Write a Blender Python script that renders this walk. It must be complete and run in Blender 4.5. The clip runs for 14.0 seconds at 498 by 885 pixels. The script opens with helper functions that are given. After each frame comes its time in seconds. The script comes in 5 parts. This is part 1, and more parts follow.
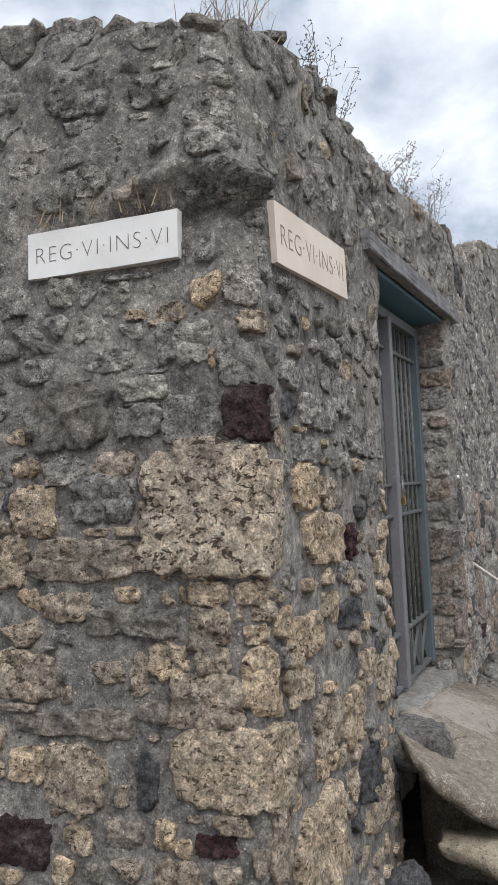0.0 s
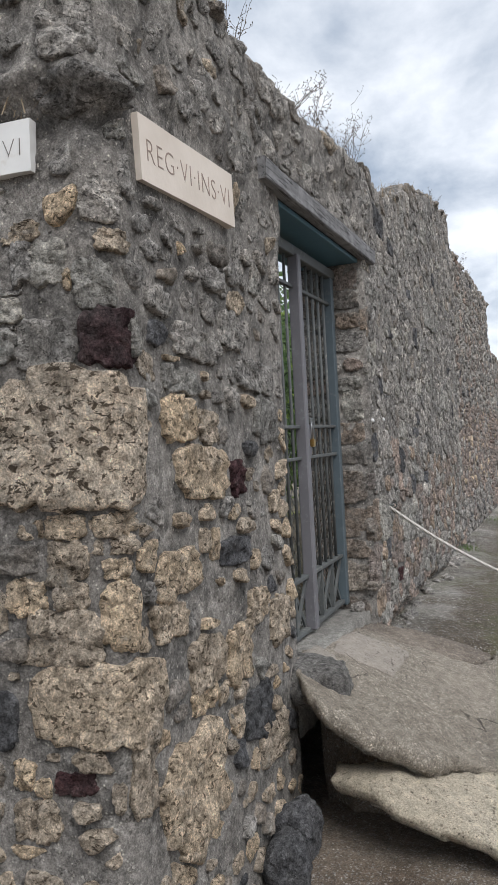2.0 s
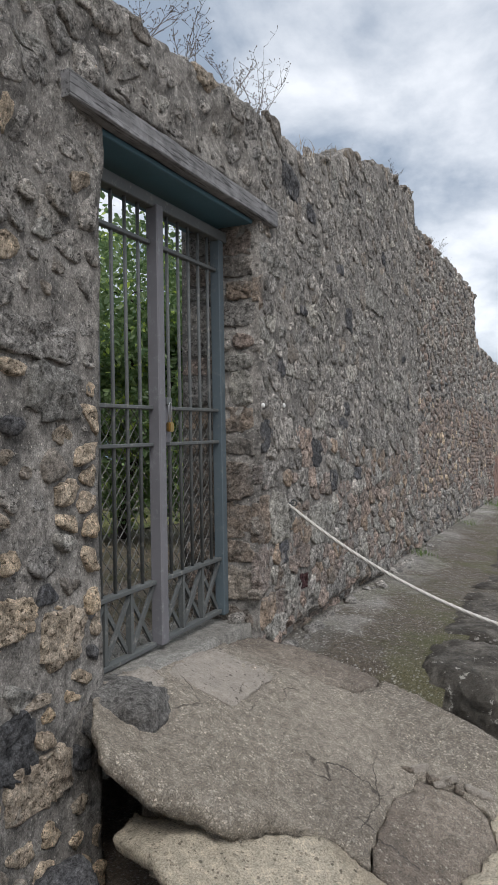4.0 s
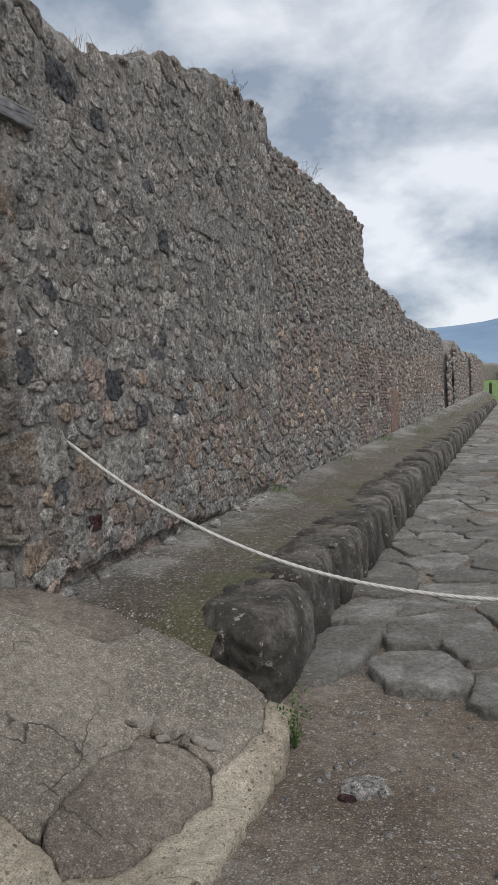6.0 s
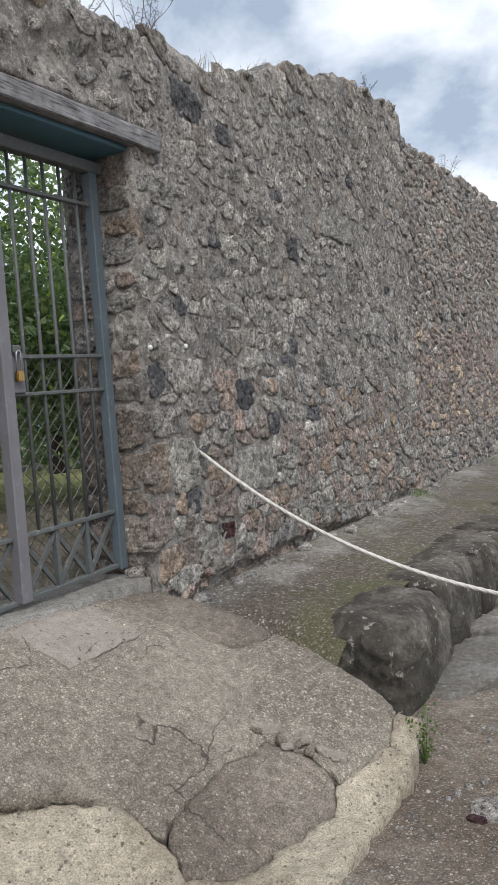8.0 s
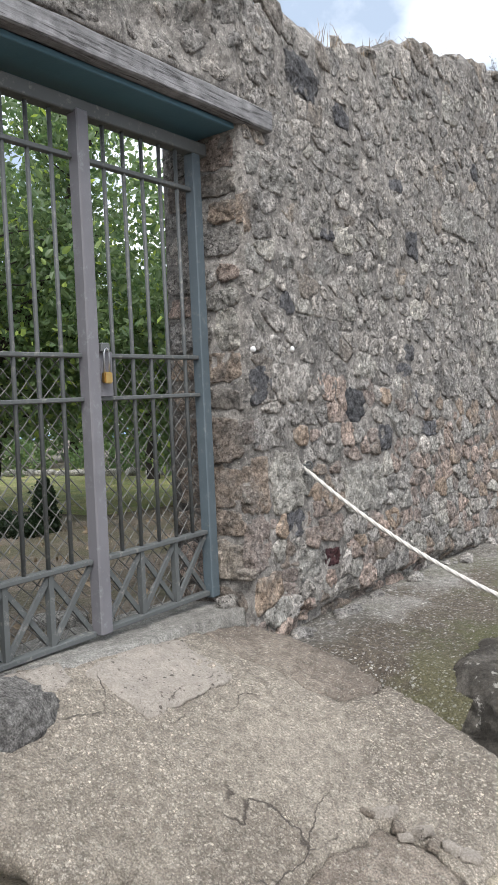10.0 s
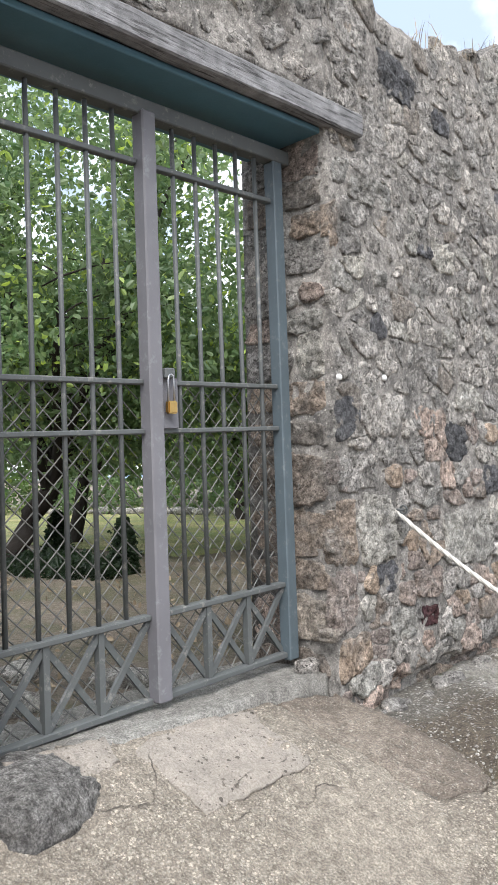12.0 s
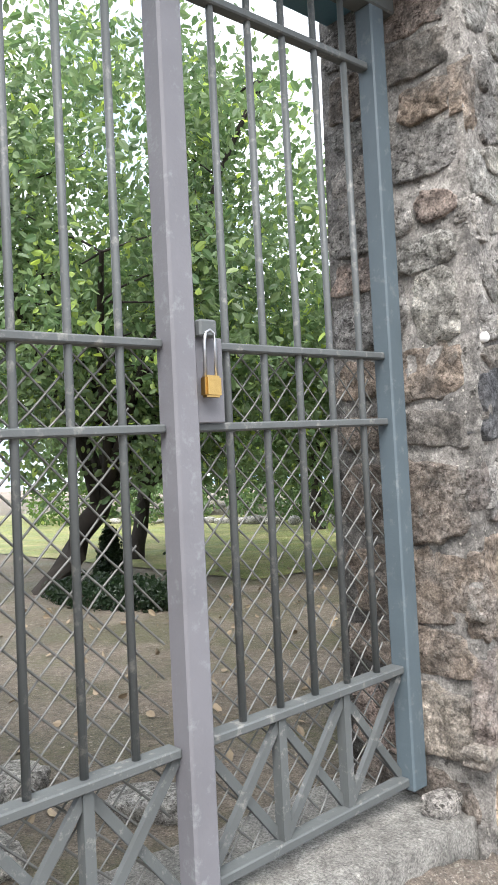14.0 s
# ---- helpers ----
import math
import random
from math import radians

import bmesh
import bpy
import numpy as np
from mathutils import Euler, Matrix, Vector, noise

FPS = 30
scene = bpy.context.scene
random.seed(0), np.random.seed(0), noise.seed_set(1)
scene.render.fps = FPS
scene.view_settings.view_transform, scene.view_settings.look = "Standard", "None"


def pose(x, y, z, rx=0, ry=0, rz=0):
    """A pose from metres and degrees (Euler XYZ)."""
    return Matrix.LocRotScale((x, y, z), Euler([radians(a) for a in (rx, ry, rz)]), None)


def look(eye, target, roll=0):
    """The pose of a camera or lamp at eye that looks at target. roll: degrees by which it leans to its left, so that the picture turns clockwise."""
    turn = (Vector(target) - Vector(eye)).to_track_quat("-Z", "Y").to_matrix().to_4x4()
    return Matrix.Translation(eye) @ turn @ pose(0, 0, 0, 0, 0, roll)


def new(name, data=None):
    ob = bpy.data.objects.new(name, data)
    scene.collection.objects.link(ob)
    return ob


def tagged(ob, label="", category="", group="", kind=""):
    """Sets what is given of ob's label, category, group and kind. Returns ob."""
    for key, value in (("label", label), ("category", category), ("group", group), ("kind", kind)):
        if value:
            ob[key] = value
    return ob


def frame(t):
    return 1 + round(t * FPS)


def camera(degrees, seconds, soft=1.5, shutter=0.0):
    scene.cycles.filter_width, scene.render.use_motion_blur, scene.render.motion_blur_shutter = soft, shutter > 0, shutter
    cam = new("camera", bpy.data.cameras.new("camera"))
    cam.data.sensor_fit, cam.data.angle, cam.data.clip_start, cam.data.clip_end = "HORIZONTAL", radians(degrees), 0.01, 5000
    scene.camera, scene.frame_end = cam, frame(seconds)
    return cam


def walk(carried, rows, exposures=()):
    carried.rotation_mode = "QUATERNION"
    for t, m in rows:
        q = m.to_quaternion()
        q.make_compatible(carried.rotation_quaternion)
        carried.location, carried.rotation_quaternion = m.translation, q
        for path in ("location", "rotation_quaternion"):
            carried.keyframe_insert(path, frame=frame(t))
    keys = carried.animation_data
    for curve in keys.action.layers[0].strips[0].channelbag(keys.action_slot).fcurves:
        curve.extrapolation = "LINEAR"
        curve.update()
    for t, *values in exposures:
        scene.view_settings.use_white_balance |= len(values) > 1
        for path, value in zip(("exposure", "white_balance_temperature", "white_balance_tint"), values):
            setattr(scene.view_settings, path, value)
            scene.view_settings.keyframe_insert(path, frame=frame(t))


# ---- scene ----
cam = camera(35.4, 14.0)
PATH = [
    (0, (-0.098, 0.072, 1.463), (-0.945, 1.873, 1.653), -2.0),
    (0.5, (-0.105, 0.076, 1.465), (-1.009, 1.85, 1.653), -1.9),
    (1, (-0.077, 0.102, 1.451), (-0.957, 1.89, 1.614), -2.0),
    (1.5, (0.006, 0.137, 1.427), (-0.806, 1.961, 1.546), -2.3),
    (2, (0.079, 0.25, 1.384), (-0.67, 2.103, 1.461), -2.6),
    (2.2, (0.112, 0.356, 1.4), (-0.650, 2.214, 1.465), -2.4),
    (4.3, (0.61, 1.142, 1.314), (-0.17, 2.983, 1.374), -0.4),
    (4.5, (0.666, 1.21, 1.291), (-0.07, 3.069, 1.316), -0.5),
    (5, (0.874, 1.357, 1.279), (0.227, 3.249, 1.243), -1.0),
    (5.5, (1.054, 1.475, 1.267), (0.419, 3.371, 1.2), -1.8),
    (6, (1.155, 1.642, 1.266), (0.51, 3.533, 1.179), -2.3),
    (6.5, (1.282, 1.696, 1.242), (0.608, 3.576, 1.131), -2.7),
    (7, (1.304, 1.67, 1.27), (0.542, 3.515, 1.156), -2.5),
    (7.5, (1.285, 1.676, 1.275), (0.403, 3.468, 1.182), -3.0),
    (8, (1.251, 1.679, 1.286), (0.26, 3.416, 1.225), -3.9),
    (8.5, (1.224, 1.698, 1.291), (0.165, 3.394, 1.25), -4.4),
    (9, (1.181, 1.763, 1.294), (0.096, 3.443, 1.256), -4.1),
    (9.2, (1.151, 1.797, 1.291), (0.052, 3.467, 1.252), -3.7),
    (11.3, (0.76, 2.331, 1.333), (-0.576, 3.818, 1.376), -1.3),
    (11.5, (0.775, 2.337, 1.317), (-0.571, 3.814, 1.38), -1.4),
    (12, (0.77, 2.337, 1.298), (-0.598, 3.793, 1.382), -1.4),
    (12.5, (0.546, 2.458, 1.325), (-0.836, 3.9, 1.417), -1.9),
    (13, (0.394, 2.605, 1.374), (-1.027, 4.011, 1.456), -2.5),
    (13.5, (0.247, 2.804, 1.325), (-1.207, 4.174, 1.408), -2.6),
    (14, (0.032, 3.06, 1.34), (-1.466, 4.382, 1.441), -2.2),
]
walk(cam, [(t, look(eye, target, roll)) for t, eye, target, roll in PATH],
     [(t, stops, 6250, 10) for t, stops in ((0, 0.22), (0.5, 0.20), (1, 0.30), (1.5, 0.27), (2, 0.14), (4.5, -0.07), (5, -0.36), (5.5, -0.5), (6, -0.25), (6.7, -0.2),
                                            (7.2, 0.0), (7.6, 0.2), (8.5, 0.38), (9, 0.48), (11.5, 1.15), (12, 1.12), (12.5, 1.36), (13, 1.5), (13.5, 1.55), (14, 1.6))])

# ---- world and light ----
world = bpy.data.worlds.new("overcast_sky")
scene.world = world
world.use_nodes = True
wt = world.node_tree
wt.nodes.clear()


def wnode(kind, **sets):
    n = wt.nodes.new(kind)
    for k, v in sets.items():
        n.inputs[k].default_value = v
    return n


SUN_ELEVATION, SUN_ROTATION = 52, 132
sky = wnode("ShaderNodeTexSky")
sky.sky_type = "NISHITA"
sky.sun_disc = False
sky.sun_elevation = radians(SUN_ELEVATION)
sky.sun_rotation = radians(SUN_ROTATION)
wcoord = wnode("ShaderNodeTexCoord")
wsep = wnode("ShaderNodeSeparateXYZ")
wt.links.new(wcoord.outputs["Generated"], wsep.inputs[0])
wadd = wnode("ShaderNodeMath")
wadd.operation = "ADD"
wadd.inputs[1].default_value = 0.45
wmax = wnode("ShaderNodeMath")
wmax.operation = "MAXIMUM"
wmax.inputs[1].default_value = 0.05
wt.links.new(wsep.outputs[2], wadd.inputs[0])
wt.links.new(wadd.outputs[0], wmax.inputs[0])
wdiv = wnode("ShaderNodeVectorMath")
wdiv.operation = "DIVIDE"
wcomb = wnode("ShaderNodeCombineXYZ")
for i in range(3):
    wt.links.new(wmax.outputs[0], wcomb.inputs[i])
wt.links.new(wcoord.outputs["Generated"], wdiv.inputs[0])
wt.links.new(wcomb.outputs[0], wdiv.inputs[1])
wn1 = wnode("ShaderNodeTexNoise", Scale=2.7, Detail=9.0, Roughness=0.55)
wn1.inputs["Distortion"].default_value = 0.15
wt.links.new(wdiv.outputs[0], wn1.inputs["Vector"])
wramp = wnode("ShaderNodeValToRGB")
wramp.color_ramp.elements[0].position, wramp.color_ramp.elements[0].color = 0.40, (0.33, 0.385, 0.46, 1)
wramp.color_ramp.elements[1].position, wramp.color_ramp.elements[1].color = 0.60, (0.97, 0.975, 0.985, 1)
mid = wramp.color_ramp.elements.new(0.50)
mid.color = (0.66, 0.69, 0.73, 1)
wt.links.new(wn1.outputs["Fac"], wramp.inputs[0])
bg_sky, bg_cloud = wnode("ShaderNodeBackground", Strength=0.10), wnode("ShaderNodeBackground", Strength=1.2)
wt.links.new(sky.outputs[0], bg_sky.inputs[0])
wt.links.new(wramp.outputs[0], bg_cloud.inputs[0])
wmix, wout = wnode("ShaderNodeMixShader", Fac=0.82), wnode("ShaderNodeOutputWorld")
wt.links.new(bg_sky.outputs[0], wmix.inputs[1])
wt.links.new(bg_cloud.outputs[0], wmix.inputs[2])
wt.links.new(wmix.outputs[0], wout.inputs[0])

sun = new("sun", bpy.data.lights.new("sun", "SUN"))
sun.data.energy, sun.data.angle, sun.data.color = 2.6, radians(40), (1.0, 0.97, 0.93)
_az, _el = radians(SUN_ROTATION), radians(SUN_ELEVATION)
sun.matrix_world = look((8 * math.sin(_az) * math.cos(_el), 8 * math.cos(_az) * math.cos(_el), 8 * math.sin(_el)), (0, 0, 0))

# ---- materials ----


class Nodes:
    """A short way to write node materials."""

    def __init__(self, name):
        self.mat = bpy.data.materials.new(name)
        self.mat.use_nodes = True
        self.t = self.mat.node_tree
        self.bsdf = self.t.nodes["Principled BSDF"]
        self.co = self.t.nodes.new("ShaderNodeTexCoord").outputs["Object"]

    def put(self, socket, value):
        if isinstance(value, bpy.types.NodeSocket):
            self.t.links.new(value, socket)
        elif isinstance(value, (int, float)):
            socket.default_value = value
        else:
            socket.default_value = (*value, 1) if len(value) == 3 and socket.type == "RGBA" else value

    def noise(self, scale, detail=4, rough=0.55, vec=None, distort=0.0):
        n = self.t.nodes.new("ShaderNodeTexNoise")
        n.inputs["Scale"].default_value, n.inputs["Detail"].default_value = scale, detail
        n.inputs["Roughness"].default_value, n.inputs["Distortion"].default_value = rough, distort
        self.t.links.new(vec or self.co, n.inputs["Vector"])
        return n.outputs["Fac"]

    def voronoi(self, scale, out="Distance", vec=None, feature="F1"):
        n = self.t.nodes.new("ShaderNodeTexVoronoi")
        n.feature = feature
        n.inputs["Scale"].default_value = scale
        self.t.links.new(vec or self.co, n.inputs["Vector"])
        return n.outputs[out]

    def stretch(self, x, y, z):
        n = self.t.nodes.new("ShaderNodeMapping")
        n.inputs["Scale"].default_value = (x, y, z)
        self.t.links.new(self.co, n.inputs["Vector"])
        return n.outputs[0]

    def ramp(self, fac, lo, hi, a=0.0, b=1.0):
        n = self.t.nodes.new("ShaderNodeMapRange")
        self.put(n.inputs[0], fac)
        for i, v in enumerate((lo, hi, a, b)):
            n.inputs[i + 1].default_value = v
        return n.outputs[0]

    def mix(self, fac, a, b, blend="MIX"):
        n = self.t.nodes.new("ShaderNodeMix")
        n.data_type, n.blend_type = "RGBA", blend
        self.put(n.inputs["Factor"], fac)
        self.put(n.inputs[6], a)
        self.put(n.inputs[7], b)
        return n.outputs[2]

    def math(self, op, a, b=0.0):
        n = self.t.nodes.new("ShaderNodeMath")
        n.operation = op
        self.put(n.inputs[0], a)
        self.put(n.inputs[1], b)
        return n.outputs[0]

    def rnd(self):
        a = self.t.nodes.new("ShaderNodeObjectInfo").outputs["Random"]
        b = self.t.nodes.new("ShaderNodeNewGeometry").outputs["Random Per Island"]
        return self.math("FRACT", self.math("ADD", a, b))

    def grain(self, color, scale, lo, hi, detail=4, rough=0.65, a=0.36, b=0.64):
        return self.mix(1.0, color, self.ramp(self.noise(scale, detail, rough), a, b, lo, hi), "MULTIPLY")

    def hsv(self, color, hue=0.5, sat=1.0, val=1.0):
        n = self.t.nodes.new("ShaderNodeHueSaturation")
        self.put(n.inputs["Hue"], hue)
        self.put(n.inputs["Saturation"], sat)
        self.put(n.inputs["Value"], val)
        self.put(n.inputs["Color"], color)
        return n.outputs[0]

    def bump(self, *heights):
        last = None
        for h, dist, strength in heights:
            n = self.t.nodes.new("ShaderNodeBump")
            n.inputs["Strength"].default_value, n.inputs["Distance"].default_value = strength, dist
            self.t.links.new(h, n.inputs["Height"])
            if last:
                self.t.links.new(last, n.inputs["Normal"])
            last = n.outputs[0]
        self.t.links.new(last, self.bsdf.inputs["Normal"])

    def done(self, color, rough=0.9, metal=0.0, spec=0.3):
        self.put(self.bsdf.inputs["Base Color"], color)
        self.put(self.bsdf.inputs["Roughness"], rough)
        self.put(self.bsdf.inputs["Metallic"], metal)
        self.put(self.bsdf.inputs["Specular IOR Level"], spec)
        return self.mat


def stone_material(name, light, mid_tone, dark, pits=0.5, pit_size=45, vary=0.25, grime=(0.20, 0.19, 0.178), grime_amount=0.6, patch=(0.36, 0.345, 0.315)):
    n = Nodes(name)
    r = n.rnd()
    c = n.mix(n.ramp(n.noise(9, 5), 0.38, 0.62), light, mid_tone)
    c = n.mix(n.ramp(n.noise(38, 6, 0.65), 0.48, 0.66), c, dark)
    c = n.hsv(c, 0.5, n.ramp(r, 0, 1, 0.75, 1.1), n.ramp(r, 0, 1, 1 - vary, 1 + vary))
    c = n.mix(n.ramp(n.noise(5.1, 8, 0.68), 0.5, 0.62, 0, grime_amount), c, grime)
    c = n.mix(n.ramp(n.noise(17, 7, 0.7), 0.56, 0.66, 0, 0.5), c, patch)
    c = n.grain(c, 24, 0.62, 1.3, 5, 0.7)
    c = n.grain(c, 60, 0.55, 1.34, 6, 0.75)
    c = n.grain(c, 190, 0.58, 1.38, 4, 0.75)
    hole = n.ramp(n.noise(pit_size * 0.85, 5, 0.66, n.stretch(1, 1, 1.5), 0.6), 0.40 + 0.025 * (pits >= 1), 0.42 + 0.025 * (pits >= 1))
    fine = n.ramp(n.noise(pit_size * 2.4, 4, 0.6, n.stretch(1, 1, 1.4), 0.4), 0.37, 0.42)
    # the shade inside the pits is painted into the colour as near-black
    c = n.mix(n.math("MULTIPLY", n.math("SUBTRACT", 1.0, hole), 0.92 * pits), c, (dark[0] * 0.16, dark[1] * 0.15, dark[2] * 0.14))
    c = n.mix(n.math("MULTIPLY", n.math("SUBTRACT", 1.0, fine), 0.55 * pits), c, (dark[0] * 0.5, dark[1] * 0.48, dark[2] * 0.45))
    n.bump((n.noise(17, 10, 0.72), 0.045, 1.0), (hole, 0.025, pits), (n.noise(95, 5, 0.75), 0.006, 0.9))
    return n.done(c, 0.95, spec=0.1)


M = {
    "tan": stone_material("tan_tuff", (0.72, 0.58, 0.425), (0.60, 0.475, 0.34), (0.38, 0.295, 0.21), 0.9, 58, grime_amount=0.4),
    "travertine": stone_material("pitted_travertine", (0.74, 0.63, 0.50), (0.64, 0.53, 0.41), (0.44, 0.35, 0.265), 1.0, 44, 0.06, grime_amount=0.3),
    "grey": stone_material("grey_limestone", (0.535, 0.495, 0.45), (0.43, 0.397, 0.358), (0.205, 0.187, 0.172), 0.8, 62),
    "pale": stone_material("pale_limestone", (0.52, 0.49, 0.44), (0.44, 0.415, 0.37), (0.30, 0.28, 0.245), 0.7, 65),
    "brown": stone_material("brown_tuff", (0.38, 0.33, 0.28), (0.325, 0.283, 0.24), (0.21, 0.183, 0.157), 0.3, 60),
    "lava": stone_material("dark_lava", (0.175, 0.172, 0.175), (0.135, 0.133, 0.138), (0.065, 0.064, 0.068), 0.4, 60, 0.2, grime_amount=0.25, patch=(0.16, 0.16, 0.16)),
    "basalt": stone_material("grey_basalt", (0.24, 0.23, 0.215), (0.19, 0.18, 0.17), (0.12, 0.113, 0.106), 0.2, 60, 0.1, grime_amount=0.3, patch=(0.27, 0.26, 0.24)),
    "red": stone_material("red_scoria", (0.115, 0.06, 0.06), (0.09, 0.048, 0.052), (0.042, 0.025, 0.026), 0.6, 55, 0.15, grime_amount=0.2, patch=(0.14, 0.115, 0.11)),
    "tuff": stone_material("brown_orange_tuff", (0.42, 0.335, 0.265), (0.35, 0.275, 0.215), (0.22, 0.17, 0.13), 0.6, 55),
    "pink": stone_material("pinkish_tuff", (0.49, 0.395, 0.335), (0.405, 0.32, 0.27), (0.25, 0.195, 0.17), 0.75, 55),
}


def mortar_material():
    n = Nodes("grey_mortar")
    c = n.mix(n.ramp(n.noise(1.7, 6), 0.38, 0.64), (0.205, 0.189, 0.172), (0.295, 0.272, 0.246))
    c = n.mix(n.ramp(n.noise(5.5, 8, 0.7), 0.48, 0.6, 0, 0.75), c, (0.105, 0.099, 0.093))
    c = n.mix(n.ramp(n.noise(19, 7, 0.7), 0.56, 0.66, 0, 0.5), c, (0.43, 0.405, 0.365))
    chips = n.ramp(n.voronoi(75), 0.2, 0.3, 1, 0)
    chips = n.math("MULTIPLY", chips, n.ramp(n.noise(40, 2), 0.5, 0.56))
    c = n.mix(n.math("MULTIPLY", chips, 0.7), c, (0.546, 0.507, 0.442))
    c = n.grain(c, 24, 0.64, 1.32, 5, 0.7)
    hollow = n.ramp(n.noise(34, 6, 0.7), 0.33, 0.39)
    # small voids in the mortar: their shade is painted in, the bump sinks them
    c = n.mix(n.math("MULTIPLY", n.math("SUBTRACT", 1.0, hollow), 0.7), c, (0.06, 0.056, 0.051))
    c = n.grain(c, 60, 0.68, 1.26, 6, 0.75)
    c = n.grain(c, 190, 0.6, 1.4, 4, 0.75)
    n.bump((n.noise(11, 10, 0.7), 0.018, 0.9), (n.noise(60, 7, 0.75), 0.006, 0.9), (chips, 0.005, 0.8), (hollow, 0.012, 0.8))
    return n.done(c, 0.96, spec=0.08)


M["mortar"] = mortar_material()


def ground_material(name, a, b, wet, pebble, pebble_scale=55, moss=0.0, pebble_share=0.55, cracks=False, patchy=0.0, bands=False, fine=0.45):
    n = Nodes(name)
    c = n.mix(n.ramp(n.noise(1.6, 7, 0.6), 0.36, 0.64), a, b)
    c = n.mix(n.ramp(n.noise(1.4, 7, 0.62), 0.48, 0.58, 0, 0.8), c, wet)
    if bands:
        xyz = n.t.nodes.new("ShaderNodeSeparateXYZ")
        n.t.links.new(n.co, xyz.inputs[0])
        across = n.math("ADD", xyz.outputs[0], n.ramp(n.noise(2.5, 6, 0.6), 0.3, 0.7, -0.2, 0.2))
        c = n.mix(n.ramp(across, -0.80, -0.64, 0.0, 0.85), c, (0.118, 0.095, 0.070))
    wob2 = n.t.nodes.new("ShaderNodeTexNoise")
    wob2.inputs["Scale"].default_value, wob2.inputs["Detail"].default_value = pebble_scale * 0.9, 2.0
    n.t.links.new(n.co, wob2.inputs["Vector"])
    shift = n.t.nodes.new("ShaderNodeVectorMath")
    shift.operation = "MULTIPLY_ADD"
    shift.inputs[1].default_value = (0.9 / pebble_scale,) * 3
    n.t.links.new(wob2.outputs["Color"], shift.inputs[0])
    n.t.links.new(n.co, shift.inputs[2])
    where = n.ramp(n.noise(2.3, 5, 0.6), 0.44, 0.54, 1 - patchy, 1)
    stones = None
    for scale, share in ((pebble_scale * 2.3, pebble_share * 0.8), (pebble_scale, pebble_share)):
        pick = n.t.nodes.new("ShaderNodeSeparateColor")
        n.t.links.new(n.voronoi(scale, "Color", shift.outputs[0]), pick.inputs[0])
        size = n.math("ADD", n.voronoi(scale, "Distance", shift.outputs[0]), n.math("MULTIPLY", pick.outputs[2], 0.22))
        grit = n.math("MULTIPLY", n.ramp(size, 0.42, 0.5, 1, 0), n.ramp(pick.outputs[0], 1 - share, 1.02 - share))
        if patchy:
            grit = n.math("MULTIPLY", grit, where)
        c = n.mix(grit, c, n.mix(pick.outputs[1], pebble, tuple(v * 0.5 for v in pebble)))
        stones = grit if stones is None else n.math("MAXIMUM", stones, grit)
    c = n.grain(c, 28, 1 - 0.62 * fine, 1 + 0.62 * fine, 6, 0.7)
    c = n.grain(c, 170, 1 - fine, 1 + fine, 4, 0.7)
    if cracks:
        warp = n.t.nodes.new("ShaderNodeVectorMath")
        warp.operation = "ADD"
        wob = n.t.nodes.new("ShaderNodeTexNoise")
        wob.inputs["Scale"].default_value, wob.inputs["Detail"].default_value = 5.0, 6.0
        n.t.links.new(n.co, wob.inputs["Vector"])
        small = n.t.nodes.new("ShaderNodeVectorMath")
        small.operation = "SCALE"
        small.inputs["Scale"].default_value = 0.22
        n.t.links.new(wob.outputs["Color"], small.inputs[0])
        n.t.links.new(n.co, warp.inputs[0])
        n.t.links.new(small.outputs[0], warp.inputs[1])
        line = n.ramp(n.voronoi(1.9, "Distance", warp.outputs[0], "DISTANCE_TO_EDGE"), 0.002, 0.008, 1, 0)
        line = n.math("MULTIPLY", line, n.ramp(n.noise(1.7, 3), 0.55, 0.61))
        c = n.mix(n.math("MULTIPLY", line, 0.85), c, (0.06, 0.05, 0.042))
    if bands:
        green = n.math("MULTIPLY", n.ramp(across, -0.48, -0.34), n.ramp(n.noise(2.1, 6, 0.65), 0.48, 0.58))
        c = n.mix(n.math("MULTIPLY", green, 0.5), c, (0.12, 0.12, 0.045))
        c = n.grain(c, 120, 0.6, 1.4, 4, 0.7)
    if moss:
        c = n.mix(n.math("MULTIPLY", n.ramp(n.noise(1.9, 6, 0.6), 0.5, 0.62, 0, moss), n.ramp(n.noise(40, 3), 0.35, 0.6)), c, (0.085, 0.10, 0.03))
    n.bump((n.noise(9, 9, 0.7), 0.04, 0.8), (stones, 0.01, 0.9), (n.noise(90, 6, 0.75), 0.014, 0.9))
    return n.done(c, n.ramp(n.noise(1.4, 7, 0.62), 0.48, 0.6, 0.92, 0.62), spec=0.25)


M["dirt"] = ground_material("gravelly_earth", (0.20, 0.156, 0.117), (0.29, 0.243, 0.195), (0.14, 0.105, 0.076), (0.52, 0.485, 0.44), 75, pebble_share=0.5, patchy=0.35)
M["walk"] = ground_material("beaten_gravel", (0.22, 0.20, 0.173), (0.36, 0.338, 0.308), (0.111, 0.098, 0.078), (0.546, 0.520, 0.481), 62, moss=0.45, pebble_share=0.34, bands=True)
M["garden"] = ground_material("garden_earth", (0.155, 0.127, 0.097), (0.21, 0.175, 0.139), (0.105, 0.096, 0.06), (0.27, 0.235, 0.19), 60, moss=0.45, pebble_share=0.25)
M["lawn"] = ground_material("mossy_lawn", (0.221, 0.247, 0.078), (0.338, 0.299, 0.156), (0.156, 0.195, 0.058), (0.364, 0.338, 0.182), 30, moss=0.6)
